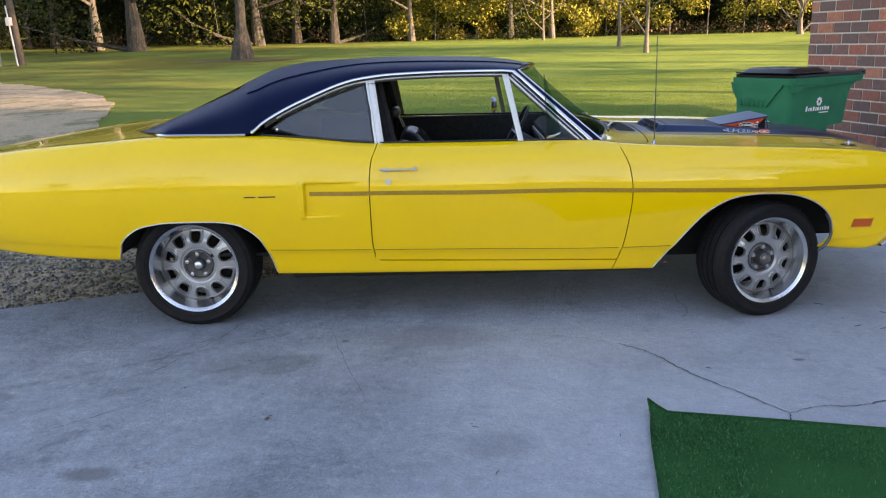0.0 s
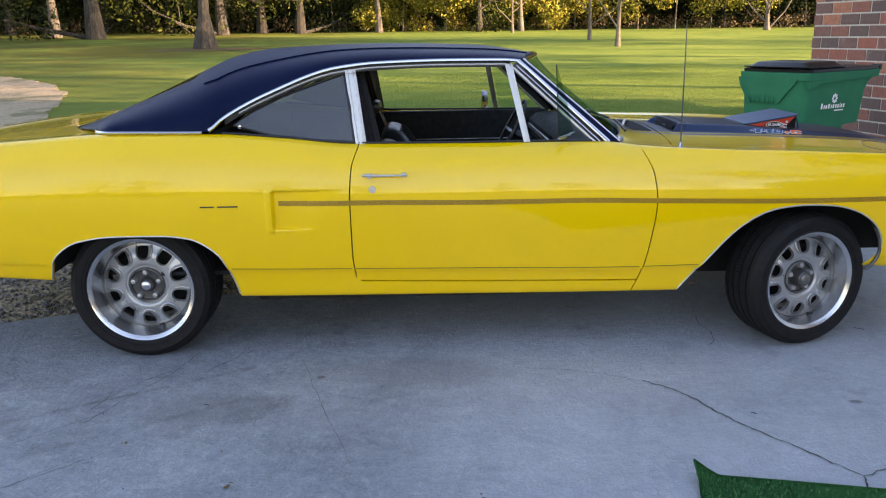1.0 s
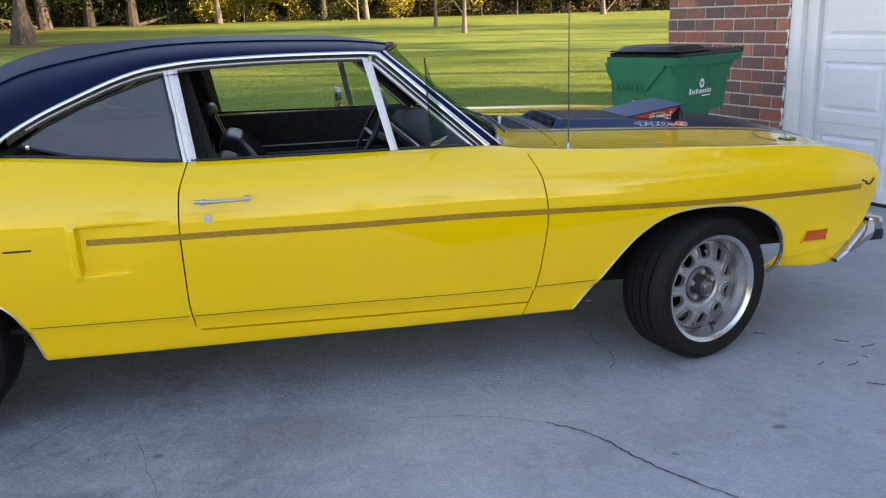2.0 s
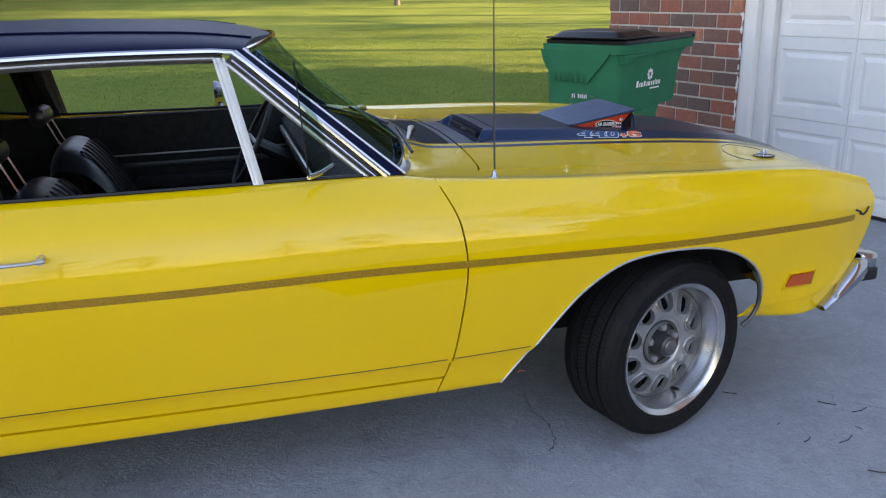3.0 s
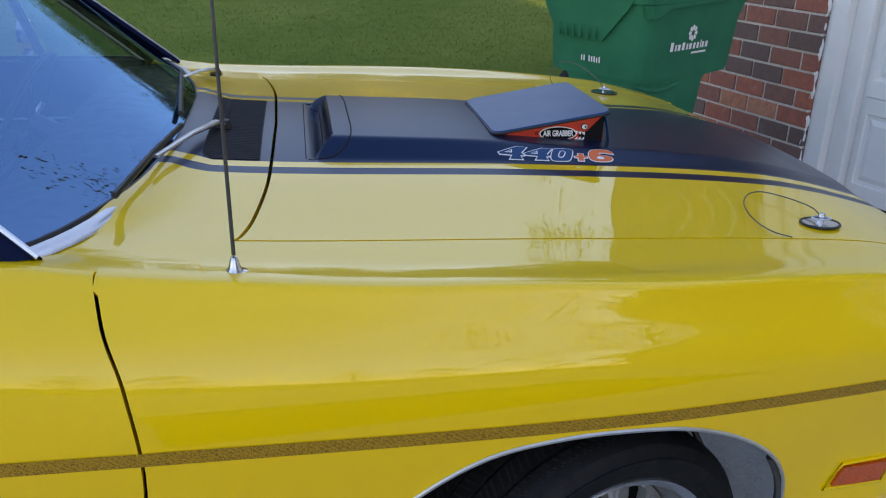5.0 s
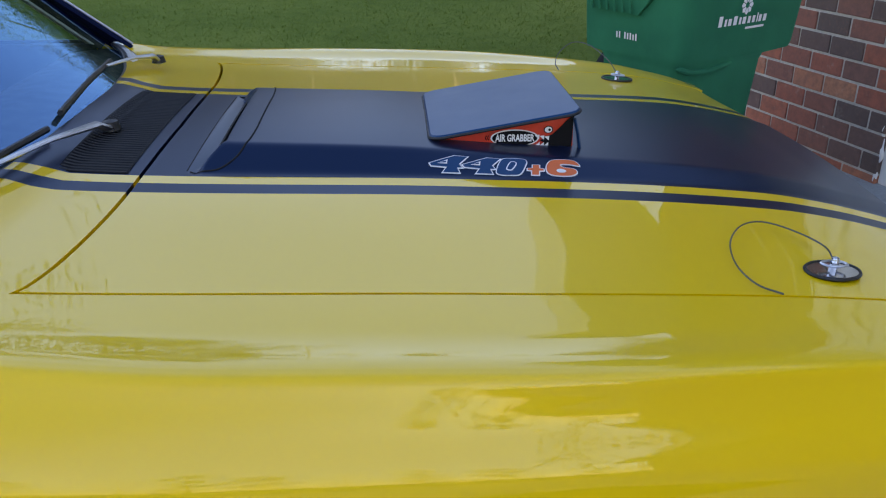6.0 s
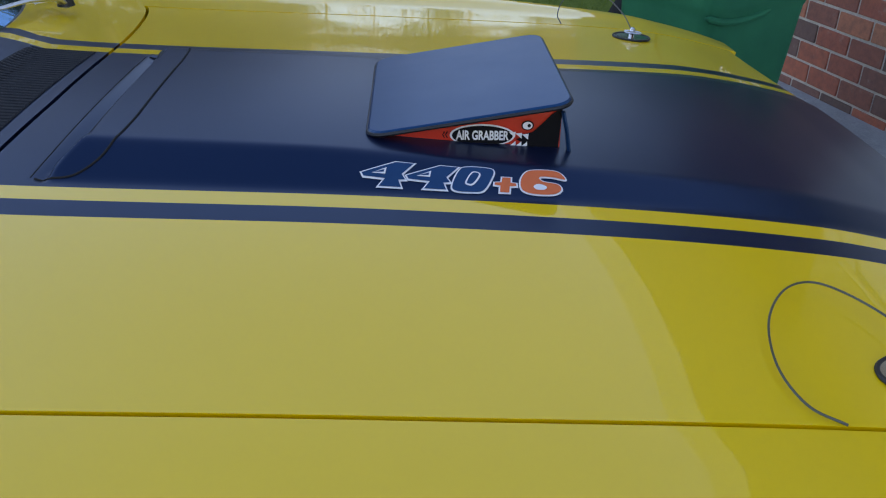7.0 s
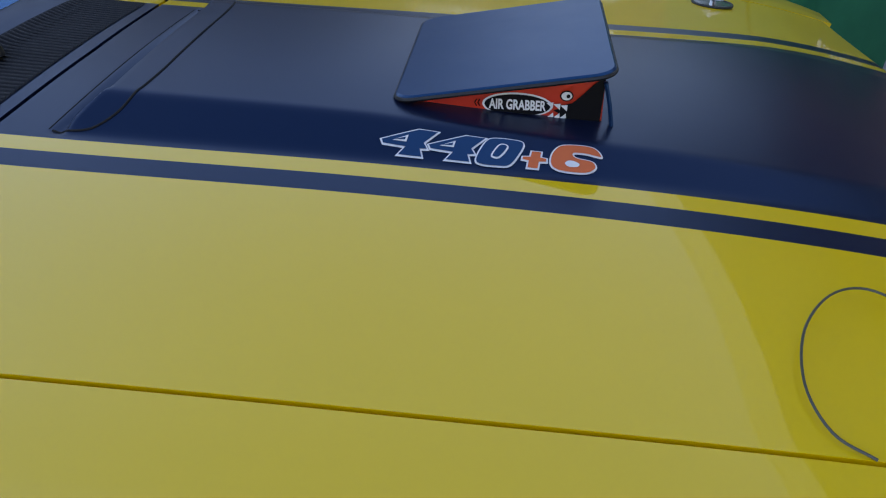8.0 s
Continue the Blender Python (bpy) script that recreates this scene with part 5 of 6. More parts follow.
# wipers and cowl grille
def wiper(pivot, tip, blade):
    pv, tp = Vector(pivot), Vector(tip)
    w = part("windscreen_wiper", tube([pv, pv.lerp(tp, .12) + Vector((0, 0, .018)), pv.lerp(tp, .5) + Vector((0, 0, .020)), tp + Vector((0, 0, .010))], [.013, .012, .008, .006], 8, False, .55), M["brushed"], car, "grey metal windscreen wiper")
    part("pivot_cap", moved(revolve([(0, .020), (.014, .016), (.018, 0)], 14, 'Z'), Matrix.Translation(pv)), M["dark"], w)
    b0, b1 = (Vector(b) for b in blade)
    part("blade", tube([b0, b0.lerp(b1, .5) + Vector((0, 0, .004)), b1], .006, 6), M["dark"], w)


wiper((.862, -.065, .926), (.768, -.400, .948), ((.785, -.16, .956), (.733, -.60, .952)))
wiper((.795, .558, .924), (.728, .360, .948), ((.716, .43, .956), (.772, -.06, .958)))
part("louvre_bed", grid([[(*p[:2], p[2]) for p in on_hood([(.834 + .114 * k, y) for k in np.linspace(0, 1, 9)], .0012)] for y in np.linspace(-.274, .274, 41)]), M["blackprint"], cowl, "dark louvred air intake")
for y in np.linspace(-.268, .268, 46):
    part("louvre", tube(on_hood([(.836 + .110 * k, y) for k in np.linspace(0, 1, 7)], .0012), .0018, 5), M["dark"], cowl)

# ---- garage wall ----
WALL = Matrix(((-.26, -.966, 0, 3.66), (.966, -.26, 0, 1.88), (0, 0, 1, 0), (0, 0, 0, 1)))
wall = thing("wall_garage", "red and brown brick pier beside the garage door", "wall", WALL, kind="structure")
part("mortar_bed", box(.060, -.24, -.02, 1.352, -.007, 2.72), M["mortar"], wall, smooth=False)


def wall_box(name, b, material, label, category, kind="structure", bevel=0.0):
    ob = solid(name, box(*b, bevel), material, label, category, kind=kind, smooth=False)
    ob.matrix_world = WALL
    return ob


# unseen walls, run on past the door to help shade the drive
wall_box("wall_garage_back", (-16.2, -9.0, -.02, 1.352, -8.8, 2.72), M["mortar"], "plain back wall of the garage", "wall")
wall_box("wall_garage_side", (1.15, -8.8, -.02, 1.352, -.25, 2.72), M["mortar"], "plain side wall of the garage", "wall")
wall_box("wall_garage_end", (-16.2, -8.8, -.02, -16.0, -.02, 2.72), M["mortar"], "plain end wall of the garage", "wall")
wall_box("wall_garage_front", (-16.0, -.24, -.02, -5.15, -.004, 2.72), M["brick"], "brick front wall past the garage door", "wall")
wall_box("wall_garage_lintel", (-5.15, -.24, 2.19, .058, -.004, 2.72), M["mortar"], "brick lintel over the garage door", "wall")
bead = [(.060 + .006 * math.sin(z * 31) + .004 * math.sin(z * 77 + 1), -.010, z) for z in np.arange(.01, 2.19, .012)]
caulk = solid("trim_caulk", tube(bead, [.0075 + .0035 * math.sin(p[2] * 53) for p in bead], 6), M["white_paint"], "ragged bead of white caulk beside the bricks", "caulk", kind="structure")
caulk.matrix_world = WALL
wall_box("trim_casing", (-.050, -.15, 0, .055, -.022, 2.19), M["white_paint"], "white painted board beside the garage door", "door trim", bevel=.006)
wall_box("trim_stop", (-.150, -.20, 0, -.051, -.075, 2.19), M["white_paint"], "white painted door stop of the garage door", "door trim", bevel=.006)
wall_box("trim_head", (-5.15, -.15, 2.13, -.052, -.030, 2.188), M["white_paint"], "white painted head board over the garage door", "door trim", bevel=.006)
wall_box("trim_casing_far", (-5.15, -.15, 0, -5.05, -.022, 2.129), M["white_paint"], "white painted board beside the garage door", "door trim", bevel=.006)

# sectional garage door: four rows of raised panels
gdoor = thing("door_1", "closed white sectional garage door with raised panels", "garage door", WALL, kind="structure")
PW, PH = .555, .526


def panel_mesh():
    rings = [(0, -.012), (0, 0), (.5, 0), (.80, 0), (.88, -.007), (1.12, -.010), (1.45, -.001), (1.5, 0)]
    vv, ff = [], []
    for d, y in rings:
        e, g = (d * .032, d * .10) if d <= .8 else (.0256 + (d - .8) * .075, .080 + (d - .8) * .075)
        vv += [(e + .0015, y, g + .0015), (PW - e - .0015, y, g + .0015), (PW - e - .0015, y, PH - g - .0015), (e + .0015, y, PH - g - .0015)]
    for k in range(len(rings) - 1):
        for i in range(4):
            ff.append((k * 4 + i, k * 4 + (i + 1) % 4, k * 4 + 4 + (i + 1) % 4, k * 4 + 4 + i))
    ff.append(tuple(len(rings) * 4 - 4 + i for i in range(4)))
    return to_mesh("panel", (vv, ff), M["white_paint"], smooth=False)


pm = panel_mesh()
part("door_back", box(-5.05, -.15, 0, -.145, -.128, 2.13), M["white_paint"], gdoor, smooth=False)
for r in range(4):
    for c in range(9):
        p = part("panel", pm, None, gdoor)
        p.location = (-.172 - PW * (c + 1), -.115, .024 + r * PH)
part("bottom_seal", box(-5.05, -.13, 0, -.145, -.112, .022), M["dark"], gdoor)
part("handle", tube([(-2.6, -.11, .75), (-2.6, -.07, .76), (-2.6, -.07, .86), (-2.6, -.11, .87)], .008, 8), M["brushed"], gdoor)

# low-pitched roof with white eaves, unseen; run long to keep sun off the drive
roof_v = [(-16.6, .74, 2.72), (1.8, .74, 2.72), (1.8, -4.5, 4.6), (-16.6, -4.5, 4.6), (-16.6, -9.8, 2.72), (1.8, -9.8, 2.72)]
up = [(x, y, z + .12) for x, y, z in roof_v]
rf = [(0, 1, 2, 3), (3, 2, 5, 4), (9, 8, 7, 6), (10, 11, 8, 9), (0, 6, 7, 1), (1, 7, 8, 2), (2, 8, 11, 5), (5, 11, 10, 4), (4, 10, 9, 3), (3, 9, 6, 0)]
gr = solid("roof_garage", (roof_v + up, rf), M["shingle"], "dark shingle roof over the garage", "roof", kind="structure", smooth=False, recalc=True)
gr.matrix_world = WALL
wall_box("trim_eave", (-16.6, .742, 2.68, 1.8, .770, 2.88), M["white_paint"], "white fascia board along the eave", "eave")
wall_box("trim_soffit", (-16.6, -.003, 2.690, 1.8, .741, 2.715), M["white_paint"], "white soffit under the eave", "eave")
for x, n in ((1.352, 0), (-16.05, 1)):
    g = solid("wall_garage_gable", ([(x, -8.9, 2.72), (x, -.1, 2.72), (x, -4.5, 4.5), (x - .15, -8.9, 2.72), (x - .15, -.1, 2.72), (x - .15, -4.5, 4.5)], [(0, 1, 2), (5, 4, 3), (0, 3, 4, 1), (1, 4, 5, 2), (2, 5, 3, 0)]), M["white_paint"], "plain gable of the garage", "wall", kind="structure", smooth=False)
    g.matrix_world = WALL

# ---- wheeled bin ----
def make_bin(at):
    b = thing("wheeled_bin", "green plastic wheeled waste bin with black lid beside the brick pier", "waste bin", at)
    # local: x from the front to the hinge, y across, z up; front face at x = 0, one side at y = 0
    def ring_at(z, x0, x1, y0, y1, r=.05):
        return [(x, y, z) for x, y in rounded(x0, y0, x1, y1, r, 4)]

    def shell(levels, top=True, bottom=True):
        rings = [ring_at(*l) for l in levels]
        k = len(rings[0])
        faces = [(i * k + j, i * k + (j + 1) % k, (i + 1) * k + (j + 1) % k, (i + 1) * k + j) for i in range(len(rings) - 1) for j in range(k)]
        faces += [tuple(reversed(range(k)))] if bottom else []
        faces += [tuple(range((len(rings) - 1) * k, len(rings) * k))] if top else []
        return [p for r in rings for p in r], faces
    levels = [(.02, .085, .45, .07, .43, .05), (.10, .07, .46, .06, .44, .06), (.655, .044, .535, .040, .468, .06), (.676, .042, .545, .038, .474, .05), (.682, .040, .700, .036, .556, .05), (.70, .038, .712, .034, .558, .05),
              (.90, .024, .745, .024, .568, .06), (.955, .020, .775, .021, .570, .06), (.985, .018, .82, .018, .572, .05), (.987, .002, .865, .002, .580, .05), (1.035, .0, .88, .0, .585, .05), (1.037, .03, .85, .025, .555, .05)]
    bd = part("body", shell(levels, False), M["bin"], b, "green moulded plastic body", sharp=30)
    # grip skirt hanging from the rim of the front face
    skirt = [(.575, 1.0), (.085, 1.0), (.110, .965), (.245, .828), (.500, .838), (.560, .94)]
    sv = [(-.002 + (1.0 - z) * .10, y, z) for y, z in skirt] + [(.07, y, z) for y, z in skirt]
    part("grip_skirt", (sv, [tuple(range(6))] + [(i, i + 6, (i + 1) % 6 + 6, (i + 1) % 6) for i in range(6)]), M["bin"], bd, smooth=False, recalc=True)
    for i in range(6):
        y = .275 + i * .040
        part("rib", tube([(.006, y, .834), (-.004, y - .004, .885)], [.007, .002], 6), M["bin"], bd)
    part("corner_rib", tube([(.052, .085, .94), (.060, .085, .78)], [.007, .003], 6), M["bin"], bd)
    side_rim = [(.01, .985), (.845, .990), (.14, .968), (.09, .945), (.03, .935)]
    rv = [(x, -.001, z) for x, z in side_rim] + [(x, .04, z) for x, z in side_rim]
    part("rim_gusset", (rv, [tuple(range(5))] + [(i, (i + 1) % 5, (i + 1) % 5 + 5, i + 5) for i in range(5)]), M["bin"], bd, smooth=False, recalc=True)
    part("scoop_mark", tube(spline([(.02, .046, .672), (.09, .038, .654), (.19, .036, .648), (.32, .037, .664)], 4), [.003] + [.011] * 11 + [.003], 8), M["bin"], bd)
    part("handle", tube(spline([(.84, .06, 1.0), (.885, .045, 1.035), (.905, .06, 1.045), (.905, .29, 1.045), (.905, .52, 1.045), (.885, .535, 1.035), (.84, .52, 1.0)], 4), .016, 8), M["bin"], bd)
    # lid with a raised front part
    low = shell([(1.030, .020, .86, .012, .568, .05), (1.055, .015, .865, .008, .572, .05), (1.060, .03, .85, .02, .56, .05), (1.064, .06, .82, .05, .53, .05)])
    flange = shell([(1.066, .012, .46, .02, .56, .03), (1.072, .010, .46, .018, .562, .03)])
    hump = shell([(1.072, .04, .455, .04, .54, .05), (1.098, .075, .43, .075, .505, .05), (1.102, .095, .41, .095, .485, .05)], True, False)
    part("lid", merge(low, flange, hump), M["lid"], b, "black hinged lid", sharp=25)
    part("hinge_pin", tube([(.88, .02, 1.055), (.88, .09, 1.055)], .014, 8), M["lid"], b)
    # wheels under the hinge end
    for y in (.11, .40):
        wv = moved(revolve([(.03, -.035), (.11, -.035), (.145, -.024), (.15, 0), (.145, .024), (.11, .035), (.03, .035)], 32), Matrix.Translation((.66, y, .15)))
        wh = part("wheel", wv, M["lid"], b, "black plastic wheel")
        part("hub", moved(revolve([(0, -.038), (.03, -.038), (.04, -.02)], 16), Matrix.Translation((.66, y, .15))), M["hub_grey"], wh)
    part("axle", tube([(.66, .07, .15), (.66, .44, .15)], .012, 8), M["dark"], b)
    part("axle_bracket", merge(box(.42, .16, .12, .67, .19, .18, .01), box(.42, .32, .12, .67, .35, .18, .01)), M["bin"], b)
    # printed mark: a flower-like emblem over plain bars
    def on_face(pts, off=.004):
        return [(x, .022 + (.95 - z) * .046 - off, z) for x, z in pts]
    ex, ez = .352, .860
    for i in range(8):
        a = math.pi / 4 * i
        part("emblem_petal", (on_face([(ex + math.cos(a + d) * q, ez + math.sin(a + d) * q) for d, q in ((-.28, .011), (-.36, .028), (0, .034), (.36, .028), (.28, .011))]), [(0, 1, 2, 3, 4)]), M["white"], bd, smooth=False)
    x = .200
    for w, h in ((.024, .036), (.015, .024), (.022, .024), (.023, .030), (.015, .024), (.022, .024), (.019, .024), (.019, .024), (.009, .032), (.019, .024), (.022, .024)):
        part("printed_bar", (on_face([(x, .796), (x + w * .85, .796), (x + w * .95, .796 + h), (x + .002, .796 + h)]), [(0, 1, 2, 3)]), M["white"], bd, smooth=False)
        x += w * 1.38
    part("printed_bar", (on_face([(.36, .776), (.47, .776), (.47, .784), (.36, .784)]), [(0, 1, 2, 3)]), M["white"], bd, smooth=False)
    for i, h in enumerate((.022, .024, 0, .024, .022, .024, .020, .024)):
        if h:
            y = .36 - i * .014
            part("serial_bar", ([(.038 - (z - .69) * .069 - .005, yy, z) for yy, z in ((y, .738), (y - .007, .738), (y - .007, .738 + h), (y, .738 + h))], [(0, 1, 2, 3)]), M["white"], bd, smooth=False)


make_bin(Matrix.Translation((2.418, 1.252, -.005)) @ Euler((0, 0, radians(31))).to_matrix().to_4x4() @ Matrix.Diagonal((1, 1, 1.06, 1)))

# old wheel standing on edge behind the bin, placed and sized to fit the camera's view
old = thing("spare_wheel", "old black tyre on a grey rim standing behind the bin", "wheel", Matrix.Translation((2.545, 2.32, -.02)) @ Euler((radians(6), 0, radians(38))).to_matrix().to_4x4())
part("tyre", moved(revolve([(.20, -.07), (.28, -.085), (.335, -.075), (.352, -.04), (.356, 0), (.352, .04), (.335, .075), (.28, .085), (.20, .07)], 48), Matrix.Translation((0, 0, .356))), M["rubber"], old)
part("rim", moved(revolve([(0, -.02), (.05, -.03), (.14, -.012), (.19, -.05), (.203, -.066)], 32), Matrix.Translation((0, 0, .356))), M["alloy"], old)


# ---- ground ----
def ground_z(x, y):
    """The lawn climbs gently from the slab towards the woods, sloped to fit the camera's view."""
    far = np.minimum(np.hypot(x, y), 90) / np.maximum(np.hypot(x, y), 1)
    return -.045 + smooth01((y - 1.0) / 8.0) * (.145 + .022 * y * far - .006 * x * far)


rad = np.concatenate([[0], np.geomspace(1.2, 900, 90)])
gv = [(0, 0, -.045)] + [(q * math.cos(a), q * math.sin(a), float(ground_z(q * math.cos(a), q * math.sin(a)))) for q in rad[1:] for a in np.linspace(0, 2 * math.pi, 72, endpoint=False)]
gf = [(0, 1 + j, 1 + (j + 1) % 72) for j in range(72)] + [(1 + i * 72 + j, 1 + (i + 1) * 72 + j, 1 + (i + 1) * 72 + (j + 1) % 72, 1 + i * 72 + (j + 1) % 72) for i in range(89) for j in range(72)]
solid("ground", (gv, gf), M["lawn"], "wide mown lawn reaching to the woods", "lawn", kind="structure")
edge_y = lambda x: -.505 + .381 * (x + 2.76)
drive = [(-12, -14), (9, -14), (9, 3.5), (3.2, 3.45), (2.6, 2.9), (2.1, 1.45)] + [(x, edge_y(x) + .015 * math.sin(x * 5)) for x in np.arange(1.5, -12, -.5)] + [(-12, edge_y(-12))]
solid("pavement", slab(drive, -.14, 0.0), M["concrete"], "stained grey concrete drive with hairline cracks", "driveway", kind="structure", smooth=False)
lot = [(-1.2, .08), (-1.0, .25), (-1.5, .75), (-2.5, 1.7), (-4.2, 4.0), (-5.8, 8.0), (-7.0, 11.5), (-8.7, 14.4), (-10.7, 16.6), (-13.8, 19.5), (-24, 25), (-60, 34), (-60, 14), (-26, 4), (-13, -4.6), (-12, edge_y(-12) - .05)]
jr = np.random.default_rng(12)
fine = spline([(x, y, 0) for x, y in lot[:11]], 14)
lot = [(x + jr.normal(0, .0045 * max(0, y - 1)), y + jr.normal(0, .0045 * max(0, y - 1))) for x, y, _ in fine] + lot[11:]
def draped(outline, lift, step):
    """A sheet with that plan outline, lying on the ground."""
    bm = bmesh.new()
    bm.faces.new([bm.verts.new((x, y, 0)) for x, y in outline])
    bm.normal_update()
    bmesh.ops.triangulate(bm, faces=bm.faces)
    for _ in range(5):
        bmesh.ops.subdivide_edges(bm, edges=[e for e in bm.edges if e.calc_length() > step], cuts=1)
        bmesh.ops.triangulate(bm, faces=bm.faces)
    bm.verts.index_update()
    out = [(v.co.x, v.co.y, float(ground_z(v.co.x, v.co.y)) + lift) for v in bm.verts], [tuple(v.index for v in f.verts) for f in bm.faces]
    bm.free()
    return out


solid("gravel_drive", draped(lot, .015, 1.5), M["gravel"], "pale gravel track beside the lawn", "gravel", kind="structure", recalc=True, flange=.12)

rng = np.random.default_rng(4)
sv, sf = [], []
octa = np.array([(1, 0, 0), (0, 1, 0), (-1, 0, 0), (0, -1, 0), (0, 0, .8), (0, 0, -.6)], float)
of = [(0, 1, 4), (1, 2, 4), (2, 3, 4), (3, 0, 4), (1, 0, 5), (2, 1, 5), (3, 2, 5), (0, 3, 5)]
while len(sv) < 6 * 5200:
    x = rng.uniform(-4.4, -1.0)
    y = edge_y(x) + rng.uniform(.02, 2.2) ** 1.0
    if y > 1.7 + (x + 2.5) * -1.2:
        continue
    q = octa * rng.uniform(.006, .017) * rng.uniform(.7, 1.3, (6, 1))
    a = rng.uniform(0, 6.28)
    c, s_ = math.cos(a), math.sin(a)
    k = len(sv)
    sv += [(x + p[0] * c - p[1] * s_, y + p[0] * s_ + p[1] * c, float(ground_z(x, y)) + .019 + p[2]) for p in q]
    sf += [tuple(i + k for i in f) for f in of]
solid("gravel_stones", (sv, sf), M["stone"], "loose grey gravel along the slab edge", "gravel", kind="stuff", smooth=False)

# cracks in the slab
def crack(pts, width, seed):
    r = np.random.default_rng(seed)
    p = spline([(x, y, 0) for x, y in pts], 9)
    p[1:-1, :2] += r.normal(0, .0035, (len(p) - 2, 2))
    rows = []
    for i, (x, y, _) in enumerate(p):
        d = p[min(i + 1, len(p) - 1)] - p[max(i - 1, 0)]
        nrm = np.array([-d[1], d[0]]) / (np.hypot(d[0], d[1]) + 1e-9)
        w = width * r.uniform(.35, 1.2) * (.3 if i in (0, len(p) - 1) else 1)
        rows.append([(x + nrm[0] * w, y + nrm[1] * w, .0035), (x - nrm[0] * w, y - nrm[1] * w, .0035)])
    return grid(rows)


cracks = [([(.684, -1.262), (.735, -1.305), (.79, -1.36), (.865, -1.50), (.935, -1.65), (1.068, -1.84), (1.20, -2.042)], .0032), ([(1.20, -2.042), (1.175, -2.13), (1.15, -2.28)], .003), ([(1.20, -2.042), (1.34, -1.985), (1.48, -1.99), (1.67, -1.95), (2.06, -2.0), (2.55, -1.92)], .0028),
          ([(.66, -1.245), (.45, -1.15), (.2, -1.10)], .0010), ([(1.157, -.464), (1.133, -.626), (1.149, -.711), (1.141, -.785), (1.12, -.852), (1.085, -.894)], .0014), ([(-1.514, -1.416), (-1.468, -1.267), (-1.345, -1.087), (-1.261, -1.005)], .0016), ([(-1.142, -1.041), (-1.082, -.95), (-.998, -.824)], .0016), ([(-1.50, -1.544), (-1.42, -1.35), (-1.301, -1.074), (-1.244, -.83)], .0014), ([(-1.66, -2.05), (-1.513, -1.928), (-1.316, -1.755)], .0014), ([(-.75, -.95), (-.62, -1.4), (-.45, -1.9)], .0009), ([(-2.2, -1.25), (-1.5, -1.15), (-1.1, -1.05)], .0008), ([(2.2, -.9), (2.5, -1.2), (2.7, -1.6)], .0012)]
for i, (pts, w) in enumerate(cracks):
    solid("slab_crack", crack(pts, w, i), M["crack"], "dark hairline crack in the concrete", "crack", kind="structure", smooth=False)

# twigs and leaf bits on the slab
TWIGS = [(1.84, -.71, -.9, .05), (2.116, -.877, -1.0, .06), (2.174, -.977, -.1, .07), (1.887, -1.091, .2, .045), (1.993, -1.129, .1, .075), (1.962, -1.284, -.8, .06)]
for i in range(34):
    x, y = rng.uniform(-2.2, 3.2), rng.uniform(-2.6, -.95)
    if x > .6 and y < -1.85:
        continue
    a, l = rng.uniform(0, 6.28), rng.uniform(.008, .03)
    if i % 5:
        g = tube([(x, y, .004), (x + l * .5 * math.cos(a), y + l * .5 * math.sin(a), .005), (x + l * math.cos(a + .2), y + l * math.sin(a + .2), .004)], .0014, 5)
        solid("twig", g, M["bark"], "small dry twig on the concrete", "twig", group="litter on the drive")
    else:
        g = ([(x + .55 * l * math.cos(t) * math.cos(a) - .3 * l * math.sin(t) * math.sin(a), y + .55 * l * math.cos(t) * math.sin(a) + .3 * l * math.sin(t) * math.cos(a), .004 + .003 * math.cos(t) ** 2) for t in np.linspace(0, 6.28, 8, endpoint=False)], [tuple(range(8))])
        solid("dry_leaf", g, M["leaf_brown"], "small dry brown leaf on the concrete", "leaf", group="litter on the drive", smooth=False)

for x, y, a, l in TWIGS:
    g = tube([(x, y, .004), (x + l * .5 * math.cos(a), y + l * .5 * math.sin(a), .006), (x + l * math.cos(a + .25), y + l * math.sin(a + .25), .004)], .0017, 5)
    solid("twig", g, M["bark"], "small dry twig on the concrete", "twig", group="litter on the drive")

# artificial turf mat with a curled corner
ax = Vector((.675, -2.030, 0))
u_dir, v_dir = Vector((.974, -.225, 0)).normalized(), Vector((-.190, -.980, 0)).normalized()
rows = []
for u in np.concatenate([np.linspace(0, .3, 12), np.linspace(.35, 2.6, 20)]):
    row = []
    for v in np.concatenate([np.linspace(0, .25, 10), np.linspace(.3, 1.7, 14)]):
        p = ax + u_dir * float(u) + v_dir * float(v)
        c = math.exp(-((u / .030) ** 2 + (v / .045) ** 2))
        belly = .014 * smooth01(v / .12) * (1 - smooth01((v - .2) / .5)) * (1 - smooth01(u / .5))
        wob = .006 * math.sin(u * 3.1) * (1 - smooth01(v / .4)) + .004 * math.sin(v * 9)
        row.append((p.x - belly - .02 * c, p.y + wob + .02 * c, .012 + .045 * c))
    rows.append(row)
mat_rows = rows
mat = solid("turf_mat", grid(rows), M["turf"], "dark green artificial turf mat with a curled corner on the concrete", "mat", flange=.009, smooth=True)
r = np.random.default_rng(31)
flat = np.array(mat_rows)
fv = []
for _ in range(26000):
    i, j = r.uniform(0, 27.999) ** 1.0, r.uniform(0, 22.999)
    a, b = int(i), int(j)
    q = flat[a, b] + (flat[a + 1, b] - flat[a, b]) * (i - a) + (flat[a, b + 1] - flat[a, b]) * (j - b)
    t, l = r.uniform(0, 6.283), r.uniform(.008, .015)
    dx, dy = math.cos(t), math.sin(t)
    fv += [(q[0] - dy * .0016, q[1] + dx * .0016, q[2]), (q[0] + dy * .0016, q[1] - dx * .0016, q[2]), (q[0] + dx * l * .6, q[1] + dy * l * .6, q[2] + l * .7)]
